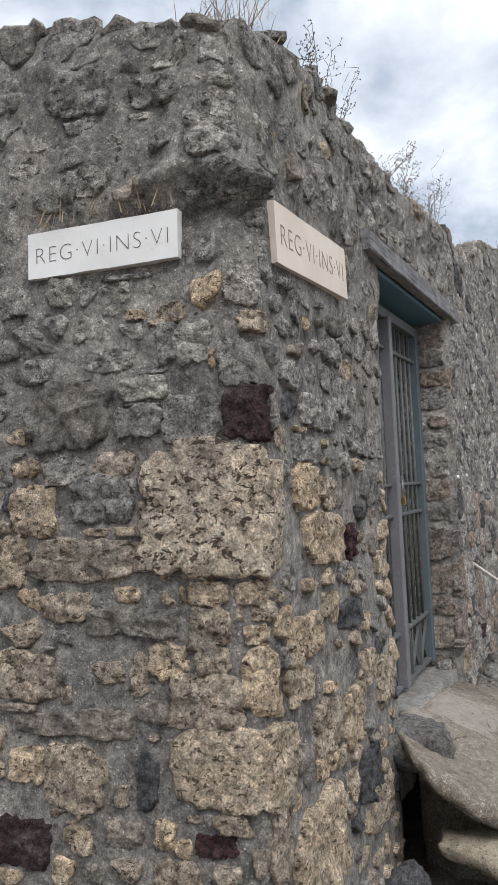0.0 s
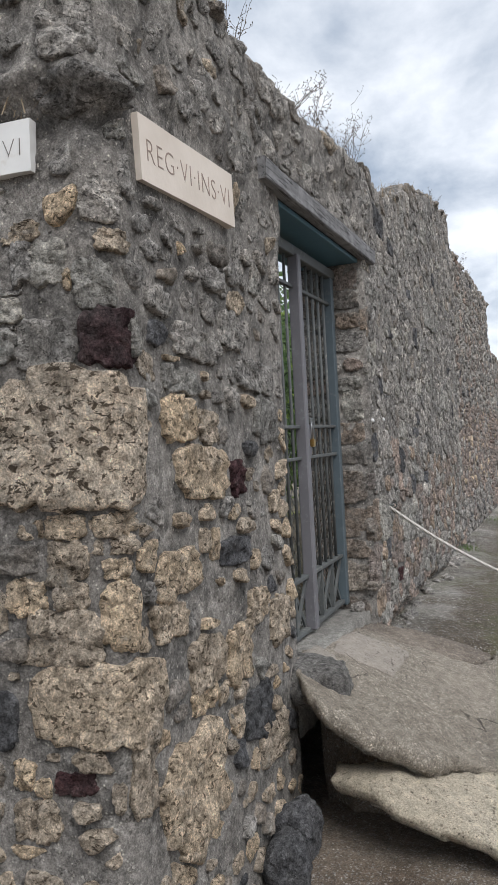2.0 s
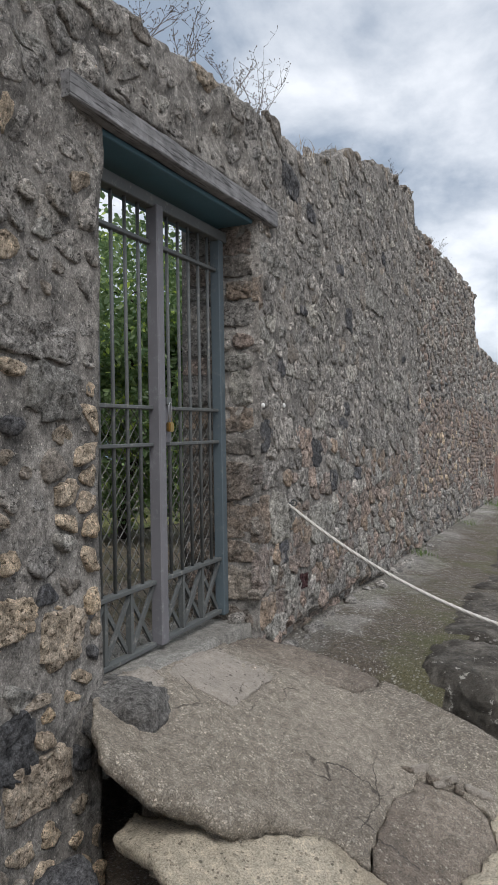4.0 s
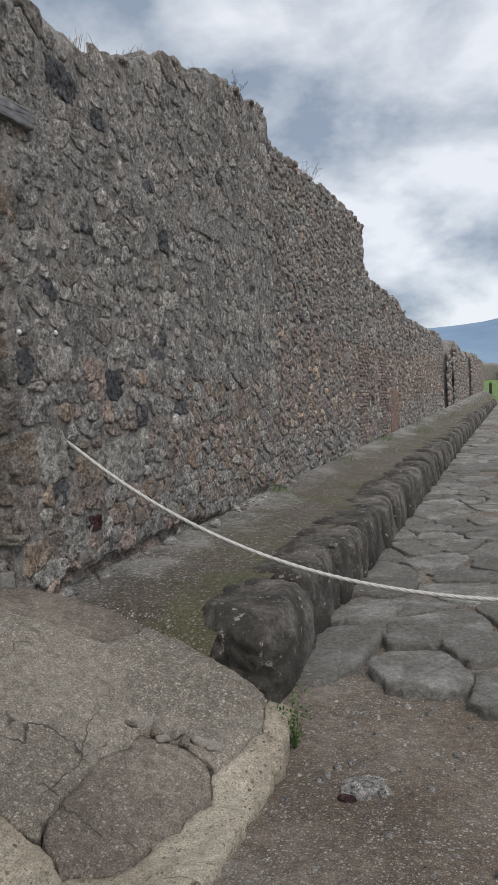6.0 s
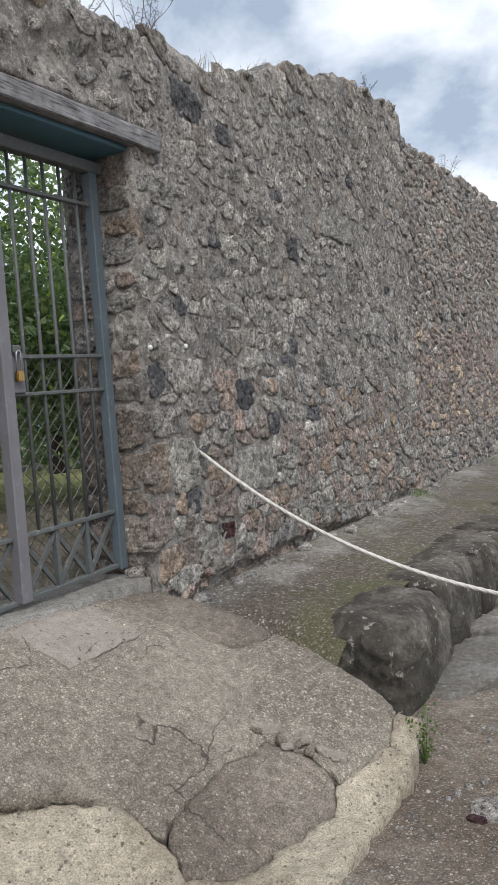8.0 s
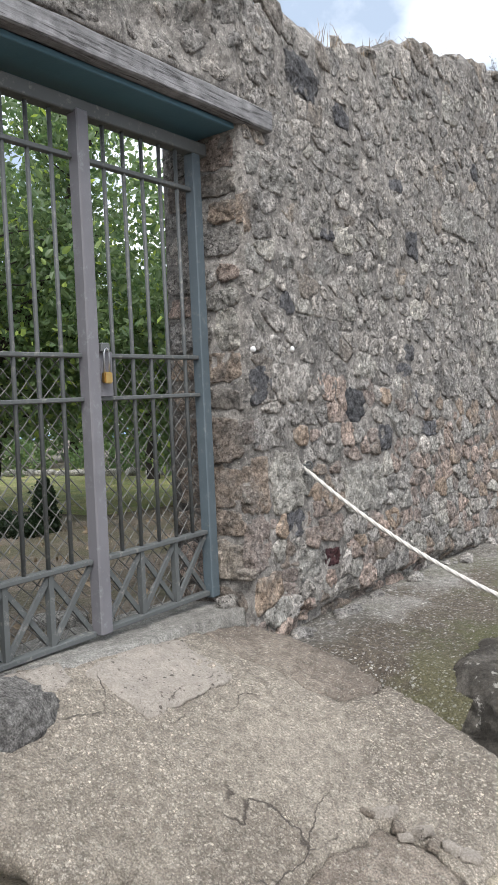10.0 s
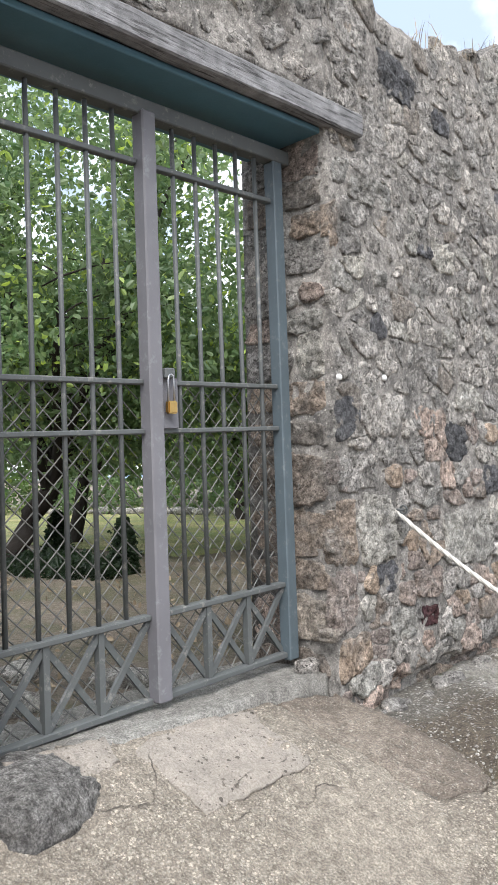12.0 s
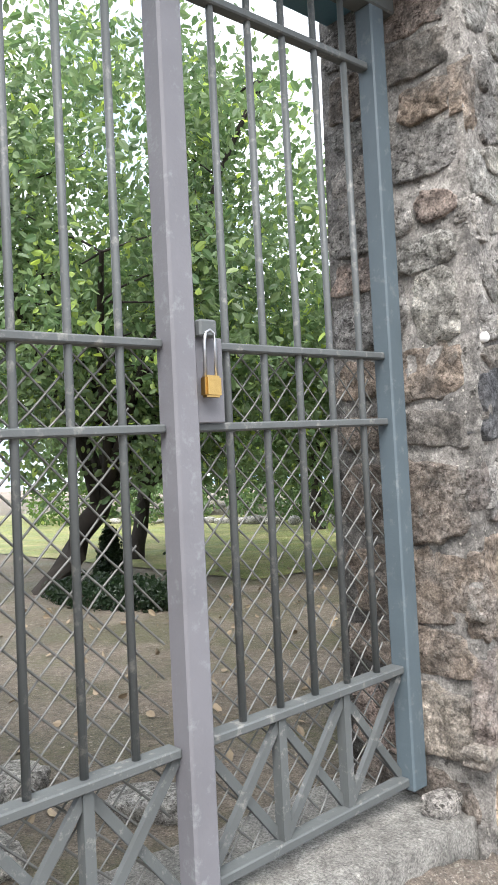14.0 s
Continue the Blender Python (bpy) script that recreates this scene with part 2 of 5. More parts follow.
M["meadow"] = ground_material("green_meadow", (0.13, 0.22, 0.055), (0.19, 0.28, 0.08), (0.10, 0.17, 0.045), (0.2, 0.25, 0.1), 20)
M["concrete"] = ground_material("pebbled_concrete", (0.27, 0.232, 0.186), (0.36, 0.313, 0.256), (0.21, 0.178, 0.142), (0.60, 0.53, 0.44), 82, pebble_share=0.95, cracks=True, patchy=0.45, fine=0.42)
M["old_concrete"] = ground_material("dark_worn_concrete", (0.235, 0.195, 0.158), (0.31, 0.262, 0.214), (0.18, 0.147, 0.118), (0.46, 0.41, 0.34), 80, pebble_share=0.35, cracks=True)
M["lime"] = ground_material("pale_lime_mortar", (0.49, 0.425, 0.325), (0.57, 0.50, 0.39), (0.37, 0.31, 0.23), (0.36, 0.305, 0.23), 70, pebble_share=0.2, cracks=True, fine=0.34)
M["patch"] = ground_material("pale_cement_patch", (0.385, 0.338, 0.288), (0.435, 0.385, 0.332), (0.335, 0.288, 0.24), (0.25, 0.215, 0.18), 60, pebble_share=0.12, cracks=True, fine=0.22)
M["cement"] = ground_material("smooth_cement", (0.305, 0.293, 0.267), (0.377, 0.358, 0.325), (0.234, 0.218, 0.195), (0.416, 0.390, 0.351), 120, pebble_share=0.15)


def kerb_material(name, base, dark, lichen, dark_amount):
    n = Nodes(name)
    r = n.rnd()
    c = n.mix(n.ramp(n.noise(4, 6, 0.6), 0.35, 0.65), base, tuple(v * 0.7 for v in base))
    c = n.hsv(c, 0.5, 1.0, n.ramp(r, 0, 1, 0.65, 1.45))
    c = n.mix(n.ramp(n.noise(3.3, 8, 0.66), 0.39, 0.51, 0, dark_amount), c, dark)
    spots = n.ramp(n.noise(22, 7, 0.72), 0.60, 0.64)
    c = n.mix(n.math("MULTIPLY", spots, 0.8), c, lichen)
    c = n.grain(c, 40, 0.7, 1.3, 6, 0.7)
    c = n.grain(c, 190, 0.7, 1.3, 4, 0.7)
    n.bump((n.noise(9, 10, 0.72), 0.06, 1.0), (n.noise(70, 6, 0.75), 0.014, 1.0))
    return n.done(c, n.ramp(n.noise(6, 4), 0.3, 0.7, 0.6, 0.95), spec=0.3)


M["kerb"] = kerb_material("weathered_basalt_kerb", (0.22, 0.197, 0.168), (0.042, 0.036, 0.028), (0.52, 0.49, 0.44), 0.75)
M["paver"] = kerb_material("worn_basalt_paver", (0.36, 0.342, 0.312), (0.17, 0.15, 0.125), (0.40, 0.38, 0.345), 0.65)


def marble_material(name, light, shade):
    n = Nodes(name)
    c = n.mix(n.ramp(n.noise(5, 6), 0.4, 0.7), light, shade)
    c = n.mix(n.ramp(n.noise(17, 6, 0.7), 0.58, 0.75, 0, 0.5), c, (0.50, 0.44, 0.36))
    n.bump((n.noise(60, 4), 0.002, 0.4))
    return n.done(c, 0.6, spec=0.35)


def paint_material(name, base, worn, amount, rough=0.55):
    n = Nodes(name)
    c = n.mix(n.ramp(n.noise(5, 6), 0.35, 0.7), base, tuple(v * 0.8 for v in base))
    c = n.mix(n.ramp(n.noise(28, 7, 0.7), 0.56, 0.68, 0, amount), c, worn)
    n.bump((n.noise(120, 4), 0.001, 0.5))
    return n.done(c, rough, spec=0.4)


def wood_material(name, a, b, crack):
    n = Nodes(name)
    v = n.stretch(40, 2.0, 40)
    c = n.mix(n.ramp(n.noise(1.0, 6, 0.6, v), 0.35, 0.68), a, b)
    c = n.mix(n.ramp(n.noise(2.2, 5, 0.7, v), 0.52, 0.62, 0, 0.9), c, crack)
    c = n.mix(n.ramp(n.noise(6, 5), 0.55, 0.75, 0, 0.6), c, tuple(x * 1.35 for x in a))
    c = n.grain(c, 14, 0.7, 1.2, 6, 0.7)
    n.bump((n.noise(1.5, 7, 0.7, v), 0.008, 0.9))
    return n.done(c, 0.85, spec=0.2)


def plain_material(name, color, rough=0.8, metal=0.0, bump=0.002, vary=0.25):
    n = Nodes(name)
    c = n.hsv(n.mix(n.noise(30, 5), color, tuple(v * 0.7 for v in color)), 0.5, 1, n.ramp(n.rnd(), 0, 1, 1 - vary, 1 + vary))
    n.bump((n.noise(90, 4), bump, 0.5))
    return n.done(c, rough, metal, 0.3)


def leaf_material(name, a, b, c3):
    n = Nodes(name)
    r = n.rnd()
    c = n.mix(r, a, b)
    c = n.mix(n.ramp(r, 0.88, 0.97), c, c3)
    c = n.hsv(c, 0.5, 1.0, n.ramp(n.noise(1.2, 3), 0.3, 0.7, 0.7, 1.25))
    n.bsdf.inputs["Transmission Weight"].default_value = 0.0
    out = n.t.nodes["Material Output"]
    tr, mx = n.t.nodes.new("ShaderNodeBsdfTranslucent"), n.t.nodes.new("ShaderNodeMixShader")
    n.put(tr.inputs[0], n.hsv(c, 0.49, 1.15, 1.5))
    mx.inputs[0].default_value = 0.48
    n.t.links.new(n.bsdf.outputs[0], mx.inputs[1])
    n.t.links.new(tr.outputs[0], mx.inputs[2])
    n.t.links.new(mx.outputs[0], out.inputs[0])
    return n.done(c, 0.42, spec=0.45)


M["marble"] = marble_material("white_marble", (0.72, 0.71, 0.69), (0.62, 0.61, 0.585))
M["warm_marble"] = marble_material("yellowed_marble", (0.68, 0.60, 0.52), (0.60, 0.52, 0.44))
M["faint"] = plain_material("faded_red_letter", (0.33, 0.25, 0.21), 0.8, vary=0)
M["letter"] = plain_material("faded_black_letter", (0.17, 0.15, 0.14), 0.8, vary=0)
M["gate"] = paint_material("grey_gate_paint", (0.095, 0.10, 0.098), (0.225, 0.215, 0.195), 0.85)
M["gate_blue"] = paint_material("blue_grey_gate_paint", (0.088, 0.112, 0.126), (0.19, 0.20, 0.20), 0.5)
M["gate_post"] = paint_material("mauve_grey_gate_paint", (0.155, 0.149, 0.159), (0.23, 0.24, 0.24), 0.6)
M["teal"] = paint_material("blue_green_soffit_paint", (0.08, 0.165, 0.215), (0.09, 0.18, 0.22), 0.4, 0.5)
M["wood"] = wood_material("silvered_timber", (0.25, 0.245, 0.245), (0.165, 0.16, 0.162), (0.045, 0.043, 0.042))
M["brass"] = plain_material("brass", (0.55, 0.36, 0.13), 0.35, 1.0, vary=0)
M["steel"] = plain_material("galvanised_steel", (0.45, 0.45, 0.46), 0.4, 0.9, vary=0)
M["wire"] = plain_material("weathered_wire", (0.20, 0.195, 0.18), 0.6, 0.5, vary=0.1)
M["rope"] = plain_material("off_white_rope", (0.62, 0.59, 0.54), 0.9, vary=0.05)
M["bark"] = plain_material("dark_bark", (0.042, 0.035, 0.03), 0.95, bump=0.02)
M["leaf"] = leaf_material("citrus_leaf", (0.09, 0.15, 0.068), (0.20, 0.265, 0.125), (0.36, 0.46, 0.12))
M["far_leaf"] = leaf_material("far_foliage", (0.085, 0.14, 0.06), (0.14, 0.20, 0.085), (0.2, 0.26, 0.1))
M["hedge"] = leaf_material("topiary_leaf", (0.015, 0.028, 0.014), (0.026, 0.042, 0.02), (0.03, 0.05, 0.02))
M["weed"] = leaf_material("weed_leaf", (0.08, 0.14, 0.04), (0.11, 0.17, 0.05), (0.16, 0.2, 0.06))
M["dry"] = plain_material("dry_stalk", (0.30, 0.235, 0.16), 0.9)
M["dry_dark"] = plain_material("grey_dry_stalk", (0.15, 0.125, 0.105), 0.9)
M["brick"] = stone_material("faded_red_brick", (0.33, 0.225, 0.185), (0.28, 0.185, 0.15), (0.18, 0.12, 0.10), 0.2, 60)

# ---- shapes ----
from mathutils import geometry


def obj(name, verts, faces, material, parent=None, label="", smooth=True, indices=None):
    me = bpy.data.meshes.new(name)
    me.from_pydata([tuple(v) for v in verts], [], faces)
    for m in material if isinstance(material, (list, tuple)) else [material]:
        me.materials.append(m)
    if smooth:
        me.polygons.foreach_set("use_smooth", [True] * len(me.polygons))
    if indices is not None:
        me.polygons.foreach_set("material_index", indices)
    me.update()
    ob = new(name, me)
    ob.parent = parent
    if label:
        ob["label"] = label
    return ob


def part(name, bm, material, parent, label="", smooth=False):
    me = bpy.data.meshes.new(name)
    bm.normal_update()
    bm.to_mesh(me)
    bm.free()
    me.materials.append(material)
    if smooth:
        me.polygons.foreach_set("use_smooth", [True] * len(me.polygons))
    ob = new(name, me)
    ob.parent = parent
    if label:
        ob["label"] = label
    return ob


def empty(name, x, y, z, label, category, group="", kind=""):
    e = new(name)
    e.empty_display_size = 0.1
    e.location = (x, y, z)
    return tagged(e, label, category, group, kind)


def under(child, parent):
    """Parents child, keeping its place in the world."""
    child.parent = parent
    child.matrix_parent_inverse = Matrix.Translation(-Vector(parent.location))
    return child


def box_bm(x0, x1, y0, y1, z0, z1, bevel=0.0, bm=None, segments=1):
    fresh = bm is None
    bm = bm or bmesh.new()
    made = bmesh.ops.create_cube(bm, size=1)["verts"]
    for v in made:
        v.co = Vector(((x0 + x1) / 2 + v.co.x * (x1 - x0), (y0 + y1) / 2 + v.co.y * (y1 - y0), (z0 + z1) / 2 + v.co.z * (z1 - z0)))
    if bevel and fresh:
        bmesh.ops.bevel(bm, geom=bm.edges[:], offset=bevel, segments=segments, affect="EDGES")
    return bm


def tube(points, radius, sides=6, caps=True):
    """Vertices and faces of a tube along points; radius is a number or one a point."""
    pts = [Vector(p) for p in points]
    rad = radius if isinstance(radius, (list, tuple)) else [radius] * len(pts)
    verts, faces = [], []
    for i, p in enumerate(pts):
        d = (pts[min(i + 1, len(pts) - 1)] - pts[max(i - 1, 0)]).normalized()
        a = d.orthogonal().normalized() if abs(d.z) > 0.9 else d.cross(Vector((0, 0, 1))).normalized()
        b = d.cross(a)
        for k in range(sides):
            w = 2 * math.pi * k / sides
            verts.append(p + (a * math.cos(w) + b * math.sin(w)) * rad[i])
    for i in range(len(pts) - 1):
        for k in range(sides):
            j = (k + 1) % sides
            faces.append((i * sides + k, i * sides + j, (i + 1) * sides + j, (i + 1) * sides + k))
    if caps:
        faces.append(tuple(range(sides))[::-1])
        faces.append(tuple(range((len(pts) - 1) * sides, len(pts) * sides)))
    return verts, faces


def gather(pieces):
    verts, faces = [], []
    for v, f in pieces:
        o = len(verts)
        verts.extend(v)
        faces.extend(tuple(i + o for i in q) for q in f)
    return verts, faces


def nz(x, y, z, s=1.0):
    return noise.noise((x * s, y * s, z * s))


def fbm(x, y, z, s, octaves=4):
    return noise.fractal((x * s, y * s, z * s), 0.9, 2.1, octaves)


def rock(name, size, seed, material, parent=None, label="", cuts=7, power=4.0, rough=0.10):
    """A worn block: a cube rounded to a superellipsoid and roughened. It stands on z = 0."""
    bm = bmesh.new()
    bmesh.ops.create_cube(bm, size=2)
    bmesh.ops.subdivide_edges(bm, edges=bm.edges[:], cuts=cuts, use_grid_fill=True)
    sx, sy, sz = (v / 2 for v in size)
    for v in bm.verts:
        n = (abs(v.co.x) ** power + abs(v.co.y) ** power + abs(v.co.z) ** power) ** (1 / power)
        p = v.co / n
        k = 1 + rough * fbm(p.x + seed * 7.3, p.y + seed * 3.1, p.z, 0.9, 4) + 0.4 * rough * fbm(p.x, p.y + seed, p.z, 4.5, 3)
        v.co = Vector((p.x * sx * k, p.y * sy * k, p.z * sz * k + sz))
    return part(name, bm, material, parent, label, True)


# ---- masonry: a surface measured along s (the way round the corner) and z ----
CORNER_X, CORNER_Y, ROUND, THICK = -0.94, 1.885, 0.09, 0.42
DOOR0, DOOR1, DOOR_TOP = 3.30 - CORNER_Y, 4.60 - CORNER_Y, 2.56
SEAM = 8.68 - CORNER_Y


def surface(s, z, h=0.0):
    """The point at s along the wall's face, at height z, h in front of it."""
    if s < -ROUND:
        return Vector((CORNER_X + s, CORNER_Y + 0.1 * (s + ROUND) - h, z))
    if s > ROUND:
        back = 0.09 if s > SEAM else 0.0
        if 0.7 < s < DOOR0:
            back = 0.05 * (s - 0.7) / (DOOR0 - 0.7)
        elif DOOR0 <= s < DOOR1:
            back = 0.05 * (DOOR1 - s) / (DOOR1 - DOOR0)
        return Vector((CORNER_X + h - back, CORNER_Y + s, z))
    a = (s + ROUND) / (2 * ROUND) * math.pi / 2
    return Vector((CORNER_X - ROUND + (ROUND + h) * math.sin(a), CORNER_Y + ROUND - (ROUND + h) * math.cos(a), z))


def wall_top(s):
    y = CORNER_Y + s
    ys = [-1.5, 0.9, 1.3, 1.6, 1.8, 2.09, 2.46, 2.94, 3.7, 4.6, 4.95, 5.42, 5.72, 6.15, 6.49, 6.76, 7.5, 7.87, 8.29, 8.67, 8.69, 9.0, 10.3, 11.5, 13.2, 13.84, 13.93, 15.05, 17.3, 18.9, 22.3, 25.9, 29]
    zs = [3.0, 2.96, 2.93, 2.88, 2.84, 2.90, 2.98, 3.02, 3.05, 3.11, 3.15, 3.21, 3.27, 3.47, 3.61, 3.66, 3.84, 3.88, 3.93, 3.96, 3.80, 3.85, 3.89, 3.99, 4.09, 3.99, 3.42, 3.28, 3.33, 3.12, 3.17, 3.33, 3.38]
    base = float(np.interp(y, ys, zs))
    return base + 0.035 * fbm(s, 3.7, 0, 2.6, 4) + 0.02 * nz(s, 1, 5, 11)


def walk_z(y):
    return 0.42 + 0.026 * (y - 5.0)


def road_z(y):
    return 0.0 if y < 4.5 else 0.017 * (y - 4.5)


def wall_foot(s):
    y = CORNER_Y + s
    return -0.08 if y < 4.4 else walk_z(y) - 0.12


def relief(s, z):
    ledge = (0.022 + 0.06 * fbm(s, 4, z, 7, 4)) * math.exp(-((z - 2.37 + 0.03 * math.sin(9 * s)) / 0.05) ** 2) * (1 if -0.5 < s < 0.10 else 0)
    hollow = -0.035 * math.exp(-((z - 2.29) / 0.045) ** 2) * (1 if -0.42 < s < 0.05 else 0)
    h = 0.007 * fbm(s, 0.3, z, 9, 6) + 0.02 * fbm(s, 9, z, 1.3, 2) + ledge + hollow
    if s < DOOR1 and z > 2.2:
        h += min(1.0, (z - 2.2) / 0.2) * (0.03 * fbm(s, 2.2, z, 4.5, 5) + 0.014 * fbm(s, 6.1, z, 13, 4) + 0.01)
    if 0.08 < s < 0.86 and 2.1 < z < 2.46:
        h = min(h, 0.006)
    y = CORNER_Y + s
    if 4.8 < y < 8.6:
        # mortar broken away along the foot of the street wall
        rise = z - walk_z(y) - 0.07 - 0.12 * nz(s, 4, 1, 1.6) - 0.05 * nz(s, 8, 1, 7)
        h -= 0.055 * min(1.0, max(0.0, -rise / 0.03)) * min(1.0, (y - 4.8) / 0.25)
    return h


def masonry(name, s0, s1, low, high, step, label, dz=0.0):
    """A stretch of wall between s0 and s1: front, ragged top, back, ends and underside, as one closed mesh."""
    nu = max(4, int((s1 - s0) / step))
    nv = max(4, int(2.6 / step)) if high is None else max(4, int((DOOR_TOP - 2.0) / step))
    us = [s0 + (s1 - s0) * i / nu for i in range(nu + 1)]
    verts, faces, rows = [], [], []
    for s in us:
        top, foot = wall_top(s) + dz, low(s)
        col = []
        for j in range(nv + 1):
            z = foot + (top - foot) * j / nv
            p = surface(s, z, relief(s, z) - 0.03 * (j == nv))
            verts.append(p)
            col.append(len(verts) - 1)
        front = surface(s, 0)
        inward = (surface(s, 0, -1) - front).normalized()
        depth = THICK
        for k in range(1, 7):
            lift = 0.05 * fbm(s, k * 0.35, 2, 4, 3) + 0.03 * math.sin(k * 1.1)
            p = front + inward * depth * k / 6
            if s <= 0.6 and abs(s) < 0.62:
                q = Vector((CORNER_X - THICK, CORNER_Y + THICK, 0))
                p = front.lerp(q, k / 6)
            verts.append(Vector((p.x, p.y, top + lift)))
            col.append(len(verts) - 1)
        last = verts[-1]
        verts.append(Vector((last.x, last.y, foot)))
        col.append(len(verts) - 1)
        rows.append(col)
    for a, b in zip(rows, rows[1:]):
        for j in range(len(a)):
            k = (j + 1) % len(a)
            faces.append((a[j], b[j], b[k], a[k]))
    faces.append(tuple(rows[0]))
    faces.append(tuple(rows[-1][::-1]))
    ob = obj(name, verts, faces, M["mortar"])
    return tagged(ob, label, "wall", kind="structure")


wall_corner = masonry("wall_1", -3.2, DOOR0, lambda s: -0.1, None, 0.028, "corner of an ancient rubble wall in grey mortar")
wall_lintel = masonry("wall_2", DOOR0, DOOR1, lambda s: DOOR_TOP + 0.10, 1, 0.03, "rubble masonry above the timber gate lintel")
wall_street = masonry("wall_3", DOOR1, SEAM, lambda s: wall_foot(s), None, 0.035, "tall ancient rubble street wall with a ragged top")
wall_far = masonry("wall_4", SEAM, 25.9, lambda s: wall_foot(s), None, 0.09, "long weathered street wall of small pinkish and grey stones")

# ---- rubble stones set in the walls ----
HERO = []


def stone_a(x, z, w, h, kind):
    HERO.append((x - CORNER_X, z, w, h, kind))


def stone_b(y, z, w, h, kind):
    HERO.append((y - CORNER_Y, z, w, h, kind))


stone_a(-1.04, 1.475, 0.40, 0.345, "travertine")
stone_a(-0.925, 1.74, 0.20, 0.15, "red")
stone_a(-0.852, 1.745, 0.032, 0.11, "pale")
stone_a(-1.48, 1.76, 0.25, 0.18, "brown")
stone_a(-1.27, 1.73, 0.15, 0.08, "pale")
stone_a(-1.11, 1.73, 0.16, 0.13, "grey")
stone_a(-1.63, 1.62, 0.09, 0.05, "tan")
stone_a(-1.50, 1.61, 0.14, 0.08, "grey")
stone_a(-1.34, 1.62, 0.12, 0.07, "tan")
stone_a(-1.60, 1.50, 0.15, 0.15, "tan")
stone_a(-1.38, 1.52, 0.22, 0.14, "grey")
stone_a(-1.72, 1.61, 0.09, 0.08, "grey")
stone_a(-1.44, 1.36, 0.38, 0.12, "tan")
stone_a(-1.70, 1.36, 0.13, 0.14, "tan")
stone_a(-1.50, 1.23, 0.17, 0.09, "tan")
stone_a(-1.30, 1.19, 0.28, 0.08, "brown")
stone_a(-1.18, 1.26, 0.06, 0.04, "tan")
stone_a(-1.08, 1.27, 0.12, 0.06, "tan")
stone_a(-1.08, 1.18, 0.12, 0.10, "tan")
stone_a(-0.92, 1.27, 0.15, 0.06, "tan")
stone_a(-0.92, 1.22, 0.15, 0.05, "tan")
stone_a(-0.92, 1.16, 0.13, 0.05, "tan")
stone_a(-0.92, 1.04, 0.13, 0.18, "tan")
stone_a(-1.20, 1.09, 0.10, 0.09, "tan")
stone_a(-1.37, 1.06, 0.10, 0.06, "tan")
stone_a(-1.07, 1.10, 0.09, 0.08, "tan")
stone_a(-1.09, 0.99, 0.21, 0.13, "tan")
stone_a(-1.66, 1.04, 0.22, 0.14, "tan")
stone_a(-1.58, 0.91, 0.19, 0.06, "brown")
stone_a(-1.39, 0.92, 0.18, 0.07, "brown")
stone_a(-0.975, 0.83, 0.46, 0.20, "tan")
stone_a(-1.49, 0.78, 0.19, 0.17, "tan")
stone_a(-1.64, 0.80, 0.10, 0.09, "tan")
stone_a(-1.27, 0.79, 0.07, 0.15, "lava")
stone_a(-1.67, 0.59, 0.20, 0.13, "red")
stone_a(-1.34, 0.64, 0.11, 0.07, "brown")
stone_a(-1.08, 0.64, 0.11, 0.06, "red")
stone_a(-1.48, 0.61, 0.08, 0.08, "tan")
stone_a(-1.22, 0.65, 0.06, 0.08, "tan")
stone_a(-0.86, 0.64, 0.11, 0.19, "tan")
stone_a(-1.19, 0.54, 0.13, 0.10, "tan")
stone_a(-1.68, 2.11, 0.12, 0.09, "pale")
stone_a(-1.50, 2.12, 0.09, 0.08, "pale")
stone_a(-1.33, 2.10, 0.08, 0.06, "pale")
stone_a(-1.18, 2.02, 0.12, 0.05, "tan")
stone_a(-1.10, 1.93, 0.09, 0.11, "pale")
stone_a(-1.17, 1.94, 0.06, 0.12, "grey")
stone_a(-1.27, 2.03, 0.06, 0.03, "tan")
stone_a(-1.24, 1.82, 0.15, 0.07, "pale")
stone_a(-1.35, 1.91, 0.14, 0.07, "grey")
stone_a(-0.97, 1.87, 0.11, 0.12, "pale")
stone_a(-0.91, 1.98, 0.13, 0.06, "tan")
stone_a(-0.94, 2.08, 0.12, 0.11, "grey")
stone_a(-1.43, 2.70, 0.21, 0.12, "grey")
stone_a(-1.21, 2.67, 0.13, 0.10, "grey")
stone_a(-0.99, 2.36, 0.28, 0.09, "grey")
stone_a(-1.42, 2.43, 0.16, 0.08, "grey")
stone_a(-1.02, 2.53, 0.16, 0.18, "grey")
stone_a(-1.69, 2.75, 0.13, 0.11, "pale")
stone_b(2.26, 1.66, 0.23, 0.08, "pale")
stone_b(2.24, 1.54, 0.21, 0.13, "tan")
stone_b(2.44, 1.53, 0.14, 0.11, "tan")
stone_b(2.70, 1.87, 0.23, 0.13, "grey")
stone_b(2.38, 1.39, 0.37, 0.15, "tan")
stone_b(2.67, 1.37, 0.12, 0.12, "red")
stone_b(2.21, 1.11, 0.27, 0.13, "tan")
stone_b(2.15, 0.99, 0.18, 0.10, "tan")
stone_b(2.38, 0.83, 0.23, 0.16, "tan")
stone_b(2.35, 0.72, 0.19, 0.07, "tan")
stone_b(2.63, 0.80, 0.21, 0.17, "tan")
stone_b(2.80, 0.92, 0.20, 0.11, "tan")
stone_b(3.04, 0.82, 0.23, 0.17, "tan")
stone_b(3.03, 1.59, 0.28, 0.17, "pale")
stone_b(2.95, 1.74, 0.41, 0.12, "grey")
stone_b(2.77, 0.56, 0.26, 0.17, "lava")
stone_b(2.24, 0.52, 0.35, 0.29, "tan")
